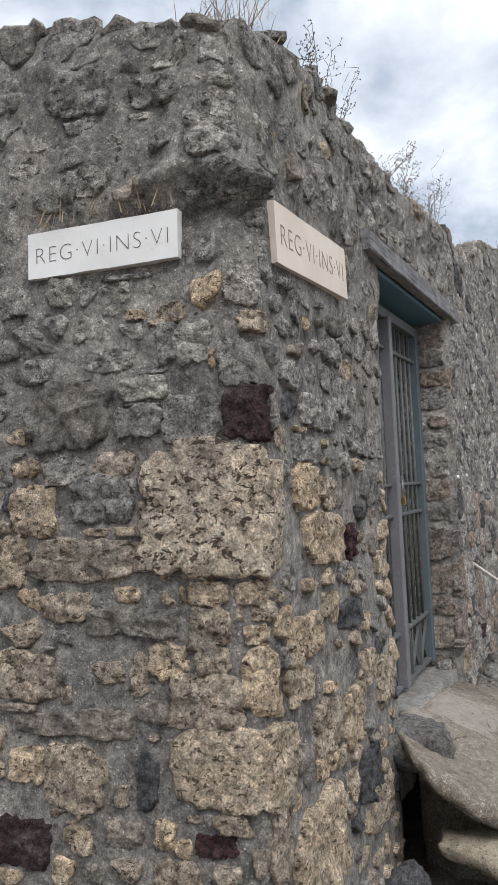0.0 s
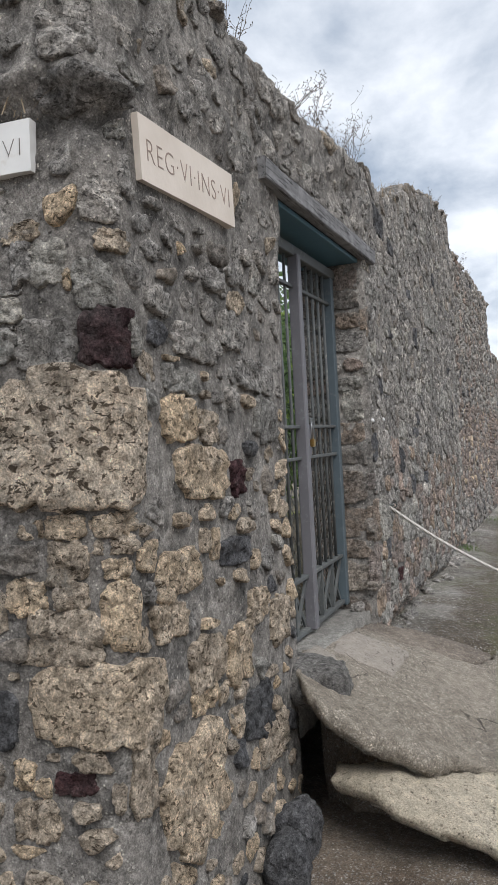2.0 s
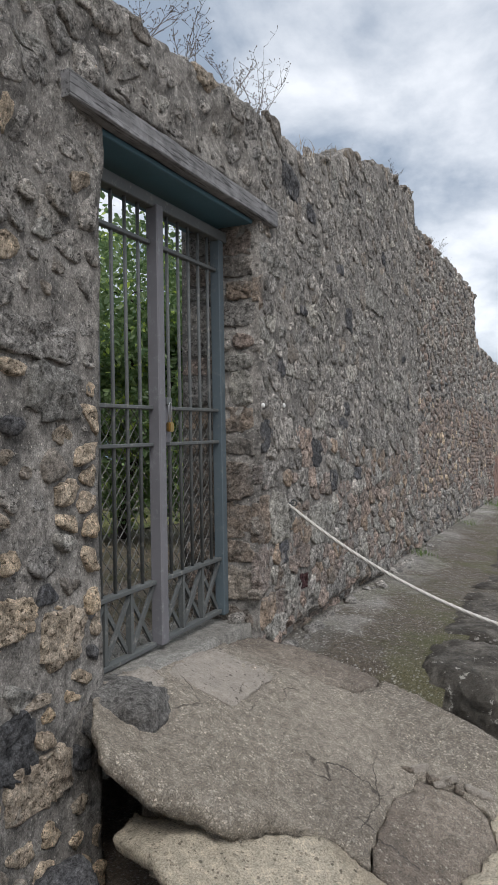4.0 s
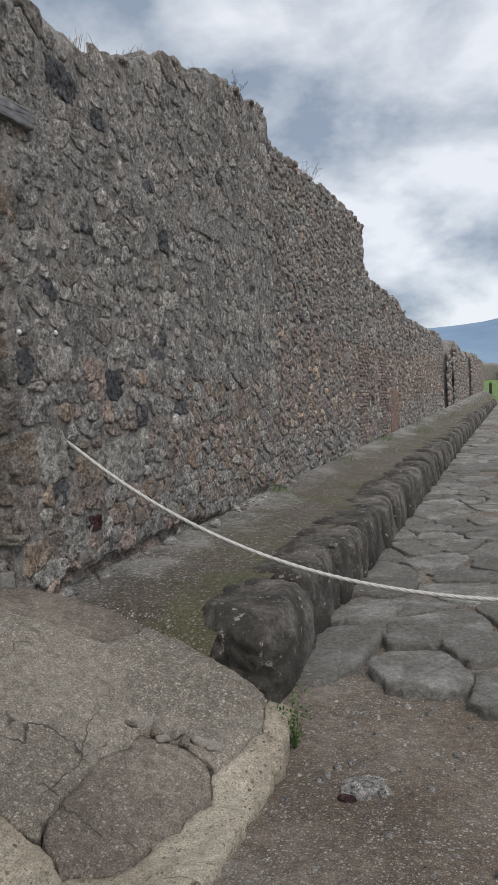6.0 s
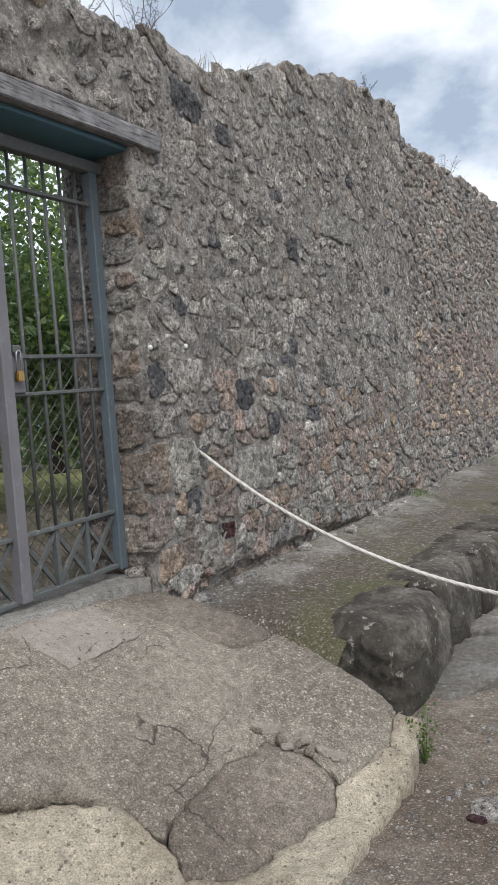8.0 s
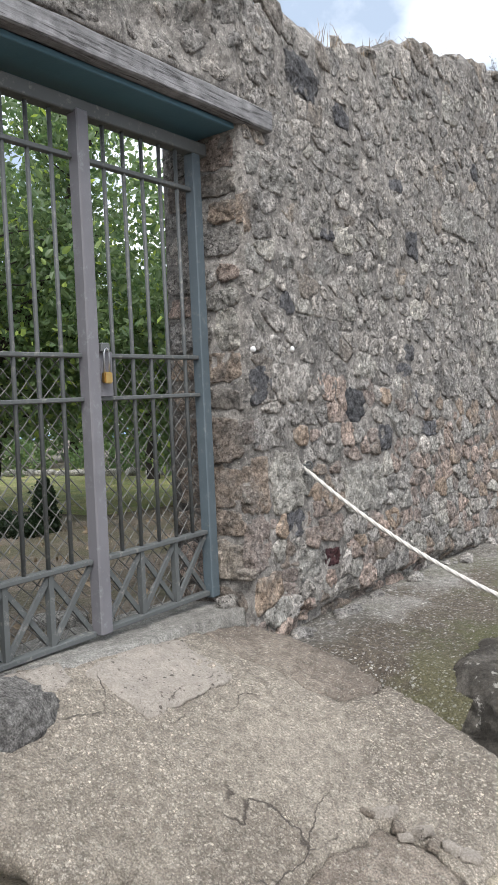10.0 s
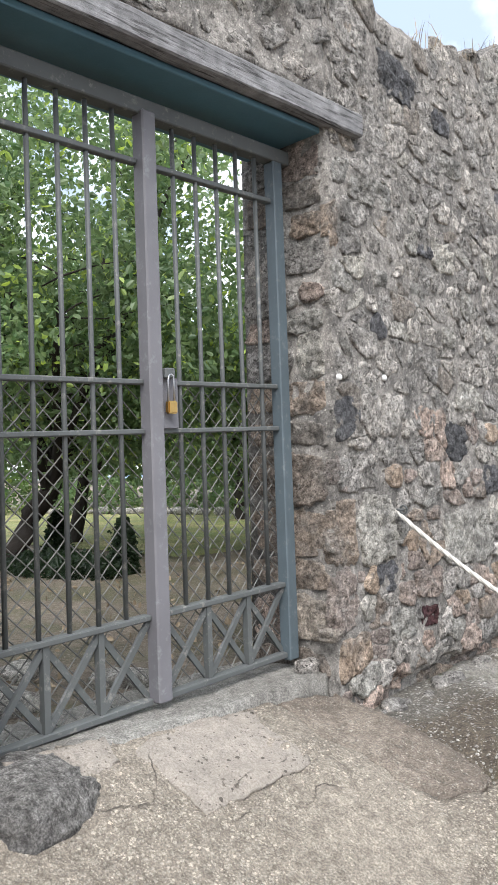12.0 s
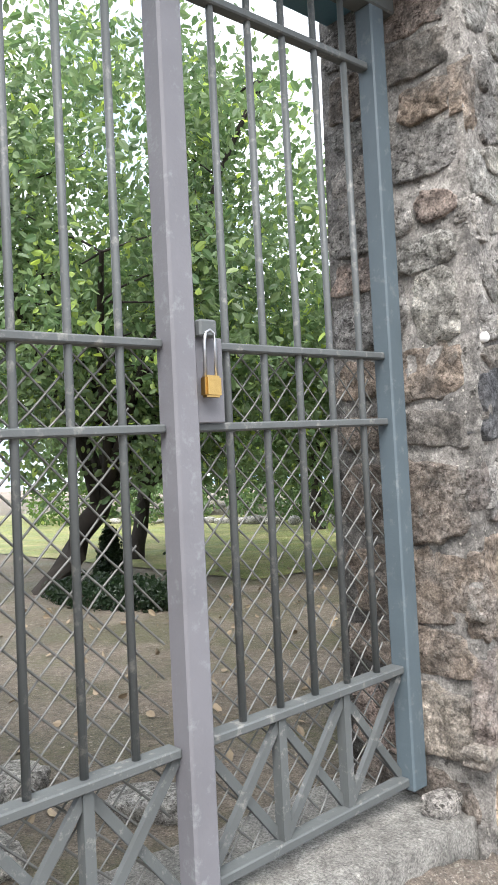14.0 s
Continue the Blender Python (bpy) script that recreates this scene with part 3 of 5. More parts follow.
stone_b(2.93, 0.42, 0.32, 0.17, "tan")
stone_b(2.58, 0.61, 0.11, 0.05, "tan")
stone_b(2.61, 1.13, 0.23, 0.09, "lava")
stone_b(2.36, 1.78, 0.31, 0.10, "grey")
stone_b(4.53, 1.30, 0.28, 0.13, "pink")
stone_b(4.55, 1.08, 0.36, 0.25, "tuff")
stone_b(4.87, 1.08, 0.26, 0.24, "pale")
stone_b(4.54, 0.84, 0.37, 0.22, "pink")
stone_b(4.51, 2.21, 0.29, 0.17, "tuff")
stone_b(4.56, 1.93, 0.21, 0.10, "grey")
stone_b(4.87, 2.39, 0.26, 0.11, "pale")
stone_b(5.44, 2.24, 0.22, 0.13, "pale")
stone_b(5.67, 1.63, 0.24, 0.13, "pale")
stone_b(5.52, 1.42, 0.19, 0.16, "lava")
stone_b(6.99, 2.63, 0.53, 0.21, "pale")
stone_b(5.56, 1.00, 0.39, 0.24, "pale")
stone_b(6.39, 1.29, 0.22, 0.09, "lava")
stone_b(5.82, 1.25, 0.14, 0.14, "lava")
stone_b(4.92, 0.89, 0.15, 0.11, "lava")
stone_b(5.23, 0.70, 0.12, 0.09, "red")
stone_b(5.49, 1.89, 0.11, 0.09, "pale")
stone_b(6.88, 3.33, 0.22, 0.19, "pale")
stone_b(6.25, 2.35, 0.17, 0.15, "lava")
stone_b(5.53, 2.67, 0.19, 0.10, "pale")
stone_b(5.47, 2.86, 0.14, 0.12, "lava")
stone_b(5.11, 2.93, 0.27, 0.18, "lava")
stone_b(5.29, 2.24, 0.13, 0.06, "lava")
stone_b(6.17, 1.73, 0.12, 0.09, "lava")
stone_b(7.63, 1.98, 0.44, 0.18, "pale")
stone_b(4.44, 0.72, 0.20, 0.04, "brown")
stone_b(4.74, 1.30, 0.23, 0.14, "grey")
stone_b(5.22, 0.84, 0.23, 0.12, "pink")
stone_b(5.02, 0.70, 0.18, 0.13, "pale")
stone_b(5.00, 0.49, 0.10, 0.10, "pink")

stone_b(16.8, 1.10, 1.0, 0.75, "brick")
rng = random.Random(11)


def clip(poly, px, pz, nx, nzz):
    """Keeps the side of poly on which (p - point) . n is negative."""
    out = []
    for i in range(len(poly)):
        a, b = poly[i], poly[(i + 1) % len(poly)]
        da, db = (a[0] - px) * nx + (a[1] - pz) * nzz, (b[0] - px) * nx + (b[1] - pz) * nzz
        if da <= 0:
            out.append(a)
        if (da < 0 < db) or (db < 0 < da):
            k = da / (da - db)
            out.append((a[0] + (b[0] - a[0]) * k, a[1] + (b[1] - a[1]) * k))
    return out


def cells(u0, u1, v0, v1, w, h, inside, blocks=(), jitter=0.5):
    """An irregular bond: jittered rows of seeds, each with the polygon nearest to it."""
    seeds = []
    rows = int((v1 - v0) / h) + 1
    for r in range(rows):
        n = int((u1 - u0) / w) + 1
        for k in range(n):
            u = u0 + (k + 0.5 * (r % 2) + rng.uniform(-jitter, jitter)) * w
            v = v0 + (r + 0.5 + rng.uniform(-jitter, jitter)) * h
            if inside(u, v):
                seeds.append((u, v))
    pts = np.array(seeds)
    found = []
    scaled = pts / np.array((w, h))
    order = {}
    for i, (a, b) in enumerate(scaled):
        order.setdefault((int(a // 1), int(b // 1)), []).append(i)
    near_blocks = list(blocks)
    for i, (u, v) in enumerate(seeds):
        mine = [q for q in near_blocks if abs(q[0] - u) < q[2] / 2 + w and abs(q[1] - v) < q[3] / 2 + h]
        if any(abs(q[0] - u) < q[2] / 2 and abs(q[1] - v) < q[3] / 2 for q in mine):
            continue
        poly = [(u - w, v - h), (u + w, v - h), (u + w, v + h), (u - w, v + h)]
        a, b = int(scaled[i][0] // 1), int(scaled[i][1] // 1)
        for da in (-2, -1, 0, 1, 2):
            for db in (-2, -1, 0, 1, 2):
                for j in order.get((a + da, b + db), ()):
                    if j != i:
                        q = seeds[j]
                        # bisector in scaled space keeps flat cells flat
                        nx, nv = (q[0] - u) / w ** 2, (q[1] - v) / h ** 2
                        poly = clip(poly, (u + q[0]) / 2, (v + q[1]) / 2, nx, nv)
        for q in mine:
            du, dv = (abs(q[0] - u) - q[2] / 2), (abs(q[1] - v) - q[3] / 2)
            if du > dv:
                sgn = 1 if q[0] > u else -1
                poly = clip(poly, q[0] - sgn * q[2] / 2, 0, sgn, 0)
            else:
                sgn = 1 if q[1] > v else -1
                poly = clip(poly, 0, q[1] - sgn * q[3] / 2, 0, sgn)
        if len(poly) >= 3:
            found.append((u, v, poly))
    return found


def rounded(poly, shrink, count, wobble, seed):
    """count points round the polygon, its corners rounded off, shrunk about its middle."""
    cu, cv = sum(p[0] for p in poly) / len(poly), sum(p[1] for p in poly) / len(poly)
    pts = poly
    for _ in range(2):
        nxt = []
        for i in range(len(pts)):
            a, b = pts[i], pts[(i + 1) % len(pts)]
            nxt.append((a[0] * 0.84 + b[0] * 0.16, a[1] * 0.84 + b[1] * 0.16))
            nxt.append((a[0] * 0.16 + b[0] * 0.84, a[1] * 0.16 + b[1] * 0.84))
        pts = nxt
    lengths = [math.hypot(pts[(i + 1) % len(pts)][0] - pts[i][0], pts[(i + 1) % len(pts)][1] - pts[i][1]) for i in range(len(pts))]
    total, out, i, run = sum(lengths), [], 0, 0.0
    for k in range(count):
        want = total * k / count
        while i < len(pts) - 1 and run + lengths[i] < want:
            run += lengths[i]
            i += 1
        f = (want - run) / max(lengths[i], 1e-9)
        a, b = pts[i], pts[(i + 1) % len(pts)]
        u, v = a[0] + (b[0] - a[0]) * f, a[1] + (b[1] - a[1]) * f
        w = shrink * (1 + wobble * nz(seed * 1.7, k * 12.6 / count, 3.3) + 0.7 * wobble * nz(seed, k * 40.0 / count, 8.1))
        out.append((cu + (u - cu) * w, cv + (v - cv) * w))
    return cu, cv, out


def pillow(place, cu, cv, ring, height, seed, rings=(1.0, 0.97, 0.86, 0.6, 0.28), rough=0.25, sink=0.03, tilt=0.3, lifts=(0.7, 1.0, 1.0, 1.0), crag=0.009):
    """A stone face: from a rim sunk in the mortar up to a rough, nearly flat front. place(u, v, h) gives the world."""
    n = len(ring)
    lift = (-sink / max(height, 1e-4), *lifts)
    tu, tv = (nz(seed, 1, 2, 3.7) * tilt, nz(seed, 5, 2, 3.7) * tilt)
    size = max(max(abs(p[0] - cu) for p in ring), max(abs(p[1] - cv) for p in ring), 1e-4)
    verts, faces = [], []
    for r, k in enumerate(rings):
        for u, v in ring:
            a, b = cu + (u - cu) * k, cv + (v - cv) * k
            h = height * lift[r] * (1 + tu * (a - cu) / size + tv * (b - cv) / size)
            if r:
                h += crag * fbm(a, b, seed * 0.37, 20, 4)
            verts.append(place(a, b, h))
    verts.append(place(cu, cv, height + crag * fbm(cu, cv, seed * 0.37, 20, 4)))
    for r in range(len(rings) - 1):
        for k in range(n):
            j = (k + 1) % n
            faces.append((r * n + k, r * n + j, (r + 1) * n + j, (r + 1) * n + k))
    o = (len(rings) - 1) * n
    for k in range(n):
        faces.append((o + k, o + (k + 1) % n, len(verts) - 1))
    return verts, faces


def wall_place(u, v, h):
    return surface(u, v, h + 0.95 * relief(u, v))


def choose(u, v):
    """The kind of stone by where it lies: warm tuff low down, grey limestone higher."""
    q = rng.random()
    if u > SEAM:
        if 1.0 < v - 0.026 * (u - SEAM) < 2.05:
            return "pink" if q < 0.75 else "tan" if q < 0.85 else "grey"
        return "grey" if q < 0.6 else "pink" if q < 0.75 else "pale" if q < 0.80 else "brown" if q < 0.98 else "lava"
    if u > DOOR1 - 0.2:
        low = v < 1.45 + 0.25 * nz(u, 0, 0, 1.5)
        if low:
            return "tuff" if q < 0.15 else "pink" if q < 0.55 else "grey" if q < 0.85 else "pale" if q < 0.992 else "lava"
        return "grey" if q < 0.78 else "pale" if q < 0.88 else "brown" if q < 0.985 else "lava"
    low = v < 1.72 + 0.2 * nz(u, 0, 0, 2.0)
    if low:
        return "tan" if q < 0.66 else "brown" if q < 0.76 else "grey" if q < 0.9 else "pale" if q < 0.96 else "lava"
    return "grey" if q < 0.72 else "pale" if q < 0.84 else "tan" if q < 0.9 else "brown"


def in_wall(u, v):
    if v > wall_top(u) - 0.05 or v < wall_foot(u) + (0.05 if u < DOOR0 else 0.1):
        return False
    return not (DOOR0 - 0.03 < u < DOOR1 + 0.03 and v < DOOR_TOP + 0.14)


SIGNS = [(-0.435, 2.235, 0.54, 0.17, ""), (0.50, 2.285, 0.74, 0.26, "")]
BLOCKS = HERO + SIGNS
KINDS = ["tuff", "brick", "tan", "travertine", "grey", "pale", "brown", "lava", "red", "pink"]


def brick_band(u, v):
    """Two upright bands of thin brick courses in the long wall."""
    return v < 2.15 and (11.3 < u < 12.1 or 13.2 < u < 14.1)


def wall_of(u):
    return wall_corner if u < DOOR0 else wall_lintel if u < DOOR1 else wall_street if u < SEAM else wall_far


def build_rubble():
    singles, rest = [], {}
    for i, (s, z, w, h, kind) in enumerate(HERO):
        if DOOR1 - 0.3 < s < DOOR1 + 0.4:
            a, b = max(s - w / 2, DOOR1 - 0.005), s + w / 2
            s, w = (a + b) / 2, b - a
        box = [(s - w / 2, z - h / 2), (s + w / 2, z - h / 2), (s + w / 2, z + h / 2), (s - w / 2, z + h / 2)]
        box = [(a + w * rng.uniform(-0.07, 0.07), b + h * rng.uniform(-0.07, 0.07)) for a, b in box]
        cu, cv, ring = rounded(box, 1.03, 44, 0.25, i + 40)
        thick = min(0.024, 0.005 + 0.08 * min(w, h)) * (0.55 if s > DOOR0 and kind != "tan" else 1.0) * (1.25 if kind == "travertine" else 0.9 if kind in ("lava", "red") else 1.0)
        if w < 0.035:
            thick = 0.026
        singles.append((s, *pillow(wall_place, cu, cv, ring, thick, i * 1.3, rings=(1.0, 0.975, 0.92, 0.7, 0.36), crag=0.016), kind))
    zones = [
        (-1.05, DOOR0, -0.05, 2.15, 0.140, 0.090, 0.50, 0.95, 0.014, None),
        (-1.05, DOOR0, 2.15, 3.0, 0.150, 0.105, 0.50, 0.90, 0.007, None),
        (DOOR0, DOOR1 + 0.02, DOOR_TOP + 0.1, 3.1, 0.145, 0.10, 0.50, 0.90, 0.007, None),
        (DOOR1, SEAM - 0.16, 0.3, 1.50, 0.135, 0.095, 0.84, 1.14, 0.010, None),
        (DOOR1, SEAM - 0.16, 1.50, 4.0, 0.128, 0.102, 0.74, 1.12, 0.0055, None),
        (SEAM + 0.03, 12.0, 0.5, 4.1, 0.135, 0.078, 0.76, 1.06, 0.012, "plain"),
        (12.0, 25.8, 0.6, 3.6, 0.20, 0.10, 0.76, 1.05, 0.017, "plain"),
        (11.2, 14.3, 0.7, 2.2, 0.22, 0.052, 0.86, 0.98, 0.014, "courses"),
    ]
    for zi, (u0, u1, v0, v1, w, h, s0, s1, thick, bond) in enumerate(zones):
        for u, v, poly in cells(u0, u1, v0, v1, w, h, in_wall, BLOCKS, 0.12 if bond == "courses" else 0.5):
            if bond and (bond == "courses") != brick_band(u, v):
                continue
            if zi < 3 and rng.random() < 0.10:
                continue
            if u < DOOR0:
                poly = clip(poly, DOOR0 - 0.012, 0, 1, 0)
            elif u > DOOR1:
                poly = clip(poly, DOOR1 + 0.012, 0, -1, 0)
            if DOOR0 <= u <= DOOR1:
                poly = clip(poly, 0, DOOR_TOP + 0.115, 0, -1)
            if len(poly) < 3:
                continue
            near = u < SEAM
            count = 18 if near else 10
            shrink = rng.uniform(s0, s1)
            if near and rng.random() < (0.3 if u < DOOR0 else 0.2):
                shrink *= rng.uniform(0.5, 0.8)
            cu, cv, ring = rounded(poly, shrink, count, 0.26 if near else 0.38, u * 31 + v * 17)
            t = thick * rng.choice((0.35, 0.6, 0.9, 1.2, 1.7))
            geo = pillow(wall_place, cu, cv, ring, t, u * 13.1 + v * 7.7, rings=(1.0, 0.95, 0.78, 0.45) if near else (1.0, 0.9, 0.6), crag=0.011 if near else 0.014, tilt=0.6)
            kind = "pink" if bond == "courses" and rng.random() < 0.8 else "brick" if bond == "courses" else choose(u, v)
            owner = wall_of(u)
            used = owner.get("pieces", 0)
            close = (owner is wall_corner and 0.3 < v < 2.2) or (owner is wall_street and u < DOOR1 + 1.6 and v < 2.4) or owner is wall_lintel
            if close and used < 230:
                owner["pieces"] = used + 1
                singles.append((u, *geo, kind))
            else:
                rest.setdefault(owner.name, (owner, []))[1].append((geo, kind))
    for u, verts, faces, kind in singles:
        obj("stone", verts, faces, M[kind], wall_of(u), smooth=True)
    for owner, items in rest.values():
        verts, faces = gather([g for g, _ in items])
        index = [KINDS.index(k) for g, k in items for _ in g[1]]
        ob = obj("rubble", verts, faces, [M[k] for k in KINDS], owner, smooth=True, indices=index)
        ob["kind"] = "stuff"
        for key in ("pieces",):
            if key in owner:
                del owner[key]


build_rubble()

# rough stones along the broken top of the walls
crest = random.Random(5)
top_stones = {}
s = -1.2
while s < 25:
    w = crest.uniform(0.05, 0.11) * (1 if s < SEAM else 1.5)
    p = surface(s, wall_top(s), -crest.uniform(0.02, 0.2))
    seed = s * 3.3
    verts, faces = [], []
    bm = bmesh.new()
    bmesh.ops.create_icosphere(bm, subdivisions=2, radius=1)
    for v in bm.verts:
        k = 1 + 0.45 * fbm(v.co.x + seed, v.co.y, v.co.z, 1.1, 3)
        verts.append(Vector((p.x + v.co.x * w * 0.6 * k, p.y + v.co.y * w * 0.6 * k, p.z - 0.01 + v.co.z * w * 0.36 * k)))
    bm.verts.ensure_lookup_table()
    faces = [tuple(x.index for x in f.verts) for f in bm.faces]
    bm.free()
    top_stones.setdefault(wall_of(s).name, (wall_of(s), []))[1].append(((verts, faces), crest.choice(["grey", "grey", "brown", "grey"])))
    s += w * crest.uniform(0.75, 1.6)
for owner, items in top_stones.values():
    verts, faces = gather([g for g, _ in items])
    ob = obj("crest_rubble", verts, faces, [M[k] for k in KINDS], owner, indices=[KINDS.index(k) for g, k in items for _ in g[1]])
    ob["kind"] = "stuff"

# jamb masonry on the two sides of the gateway, seen edge-on
jr = random.Random(21)


def jamb(y, side, owner):
    z = 0.52
    edge = -0.955 if side < 0 else -1.0
    while z < 2.5:
        low = z < 1.3
        h = jr.uniform(0.13, 0.25) if low else jr.uniform(0.08, 0.19)
        x = edge
        while x > -1.30:
            w = jr.uniform(0.2, 0.4) if low else jr.uniform(0.10, 0.26)
            x1 = -1.355 if x - w < -1.2 else x - w
            poly = [(x - 0.004, z + 0.006), (x1 + 0.004, z + 0.006), (x1 + 0.004, min(z + h, 2.54) - 0.006), (x - 0.004, min(z + h, 2.54) - 0.006)]
            poly = [(a + 0.012 * jr.uniform(-1, 1), b + 0.02 * jr.uniform(-1, 1)) for a, b in poly]
            cu, cv, ring = rounded(poly, jr.uniform(0.92, 1.0), 34, 0.2, z * 31 + x)
            kind = jr.choice(["tuff", "pink", "tuff", "brown"]) if low else jr.choice(["grey", "brown", "pink", "tuff", "pale"])
            v, f = pillow(lambda a, b, c: Vector((a, y + side * c, b)), cu, cv, ring, jr.uniform(0.004, 0.014), z * 7 + x, rings=(1.0, 0.975, 0.92, 0.7, 0.36), crag=0.012, sink=0.05, tilt=0.4)
            obj("stone", v, f, M[kind], owner)
            x = x1
        z += h


jamb(4.60, -1, wall_street)
jamb(3.285, 1, wall_corner)

# ---- ground, road and pavement ----


def sheet(name, xs, ys, height, material, label, category, parent=None):
    verts = [Vector((x, y, height(x, y))) for y in ys for x in xs]
    n = len(xs)
    faces = [(j * n + i, j * n + i + 1, (j + 1) * n + i + 1, (j + 1) * n + i) for j in range(len(ys) - 1) for i in range(n - 1)]
    ob = obj(name, verts, faces, material, parent)
    return tagged(ob, label, category, kind="structure")


def span(a, b, step):
    n = max(1, int(round((b - a) / step)))
    return [a + (b - a) * i / n for i in range(n)]


def ground_h(x, y):
    base = road_z(min(y, 70))
    if y > 70:
        base += 0.0
    near = 1 if -3 < x < 5 and -3 < y < 20 else 0
    dip = -0.05 if x < -0.96 and y > 1.9 else -0.016 * min(1.0, max(0.0, (y - 4.8) / 0.4)) if x > 0.1 else 0.0
    return base + near * (0.018 * fbm(x, y, 0, 1.1, 4) + 0.004 * nz(x, y, 0, 14)) + dip


gx = [-2500, -800, -200, -60, -20, -8, -4] + span(-3, 4, 0.07) + [4, 6, 10, 25, 80, 300, 900, 2500]
gy = [-2500, -700, -150, -40, -12, -4] + span(-1.5, 9, 0.07) + span(9, 24, 0.3) + span(24, 70, 2) + [70, 120, 250, 600, 1200, 3000]
sheet("ground", gx, gy, ground_h, M["dirt"], "brown gravelly earth with scattered pebbles", "ground")


def walk_h(x, y):
    t = min(max((x + 0.94) / 0.75, 0), 1)
    dive = 0.16 * min(max((4.85 - y) / 0.3, 0), 1) * min(max((x + 0.75) / 0.3, 0), 1)
    return -dive + walk_z(y) * (1 - t) + (0.362 + 0.018 * (y - 5)) * t + 0.012 * fbm(x, y, 2, 1.6, 4)


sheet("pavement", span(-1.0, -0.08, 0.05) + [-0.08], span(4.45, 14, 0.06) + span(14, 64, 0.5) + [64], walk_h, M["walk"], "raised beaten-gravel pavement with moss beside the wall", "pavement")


def garden_h(x, y):
    return 0.5 + 0.02 * fbm(x, y, 1, 0.8, 3)


sheet("garden_ground", [-120, -60] + span(-30, -8, 1.0) + span(-8, -1.38, 0.12) + [-1.33], [2.3, 2.6] + span(2.7, 9, 0.12) + span(9, 40, 1.2) + [40, 110], garden_h, M["garden"], "bare brown garden earth behind the gate", "ground")


def lawn_h(x, y):
    return garden_h(x, y) + 0.012


sheet("lawn", span(-26, -5.0, 0.5) + [-5.0], span(7.5, 16, 0.4) + [16], lawn_h, M["lawn"], "thin mossy yellow-green lawn", "lawn")

# ---- basalt paving of the road ----
pav = random.Random(8)
road = empty("road", 0.6, 6, 0.05, "ancient road of worn polygonal basalt pavers", "road", kind="structure")


BIG_PAVERS = [  # middle, width, length, turn, lift
    (0.28, 5.40, 0.34, 0.86, -8, 0.03), (0.31, 6.15, 0.36, 0.52, -14, 0.035), (0.33, 6.75, 0.40, 0.50, -18, 0.03),
    (0.72, 5.20, 0.42, 0.50, 25, 0.05), (0.62, 5.78, 0.30, 0.42, 10, 0.03), (1.22, 5.00, 0.55, 0.42, 5, 0.05), (0.98, 5.62, 0.36, 0.38, 30, 0.03)]


def build_road():
    count, rest = 0, []

    def lay(poly, n, lift, shrink, wobble, seed, single):
        cu, cv, ring = rounded(poly, shrink, n, wobble, seed)
        dx, dy = pav.uniform(-0.015, 0.015), pav.uniform(-0.02, 0.02)

        def place(a, b, c):
            return Vector((a, b, road_z(b) + c + dx * (a - cu) + dy * (b - cv)))
        geo = pillow(place, cu, cv, ring, lift, seed, rings=(1.0, 0.985, 0.95, 0.8, 0.4), sink=0.05, tilt=0.2, lifts=(0.6, 0.95, 1.0, 1.0), crag=0.009)
        if single:
            under(obj("paver", *geo, M["paver"]), road)
        else:
            rest.append(geo)

    for i, (x, y, w, l, turn, lift) in enumerate(BIG_PAVERS):
        c, d = math.cos(radians(turn)), math.sin(radians(turn))
        corners = [(-w / 2, -l / 2), (w * 0.3, -l * 0.52), (w / 2, -l * 0.2), (w * 0.45, l * 0.4), (0.1 * w, l / 2), (-w / 2, l * 0.45)]
        lay([(x + a * c - b * d, y + a * d + b * c) for a, b in corners], 36, lift, 1.0, 0.16, i * 2.3 + 1, True)
    zones = [(0.12, 4.2, 5.0, 14.5, 0.40, 0.42, 26), (0.1, 4.4, 14.5, 60, 0.7, 0.9, 14)]
    for zi, (u0, u1, v0, v1, w, h, n) in enumerate(zones):
        def inside(u, v):
            if zi == 0 and u < 1.5 and v < 6.0 + 1.0 * (u < 0.55):
                return False
            return v > v0 + 0.1 + 0.35 * abs(nz(u, 0, 1, 1.7))
        for u, v, poly in cells(u0, u1, v0, v1, w, h, inside, jitter=0.42):
            poly = clip(poly, 0.12 - 0.006 * min(v - 5, 12), 0, -1, 0)
            if len(poly) < 3 or (u > 0.7 and pav.random() < 0.08):
                continue
            single = zi == 0 and count < 200
            count += single
            lay(poly, n, pav.uniform(0.006, 0.022), pav.uniform(0.84, 1.0), 0.22, u * 3.1 + v, single)
    ob = under(obj("far_pavers", *gather(rest), M["paver"]), road)
    ob["kind"] = "stuff"


build_road()

# ---- kerb ----
kr = random.Random(3)


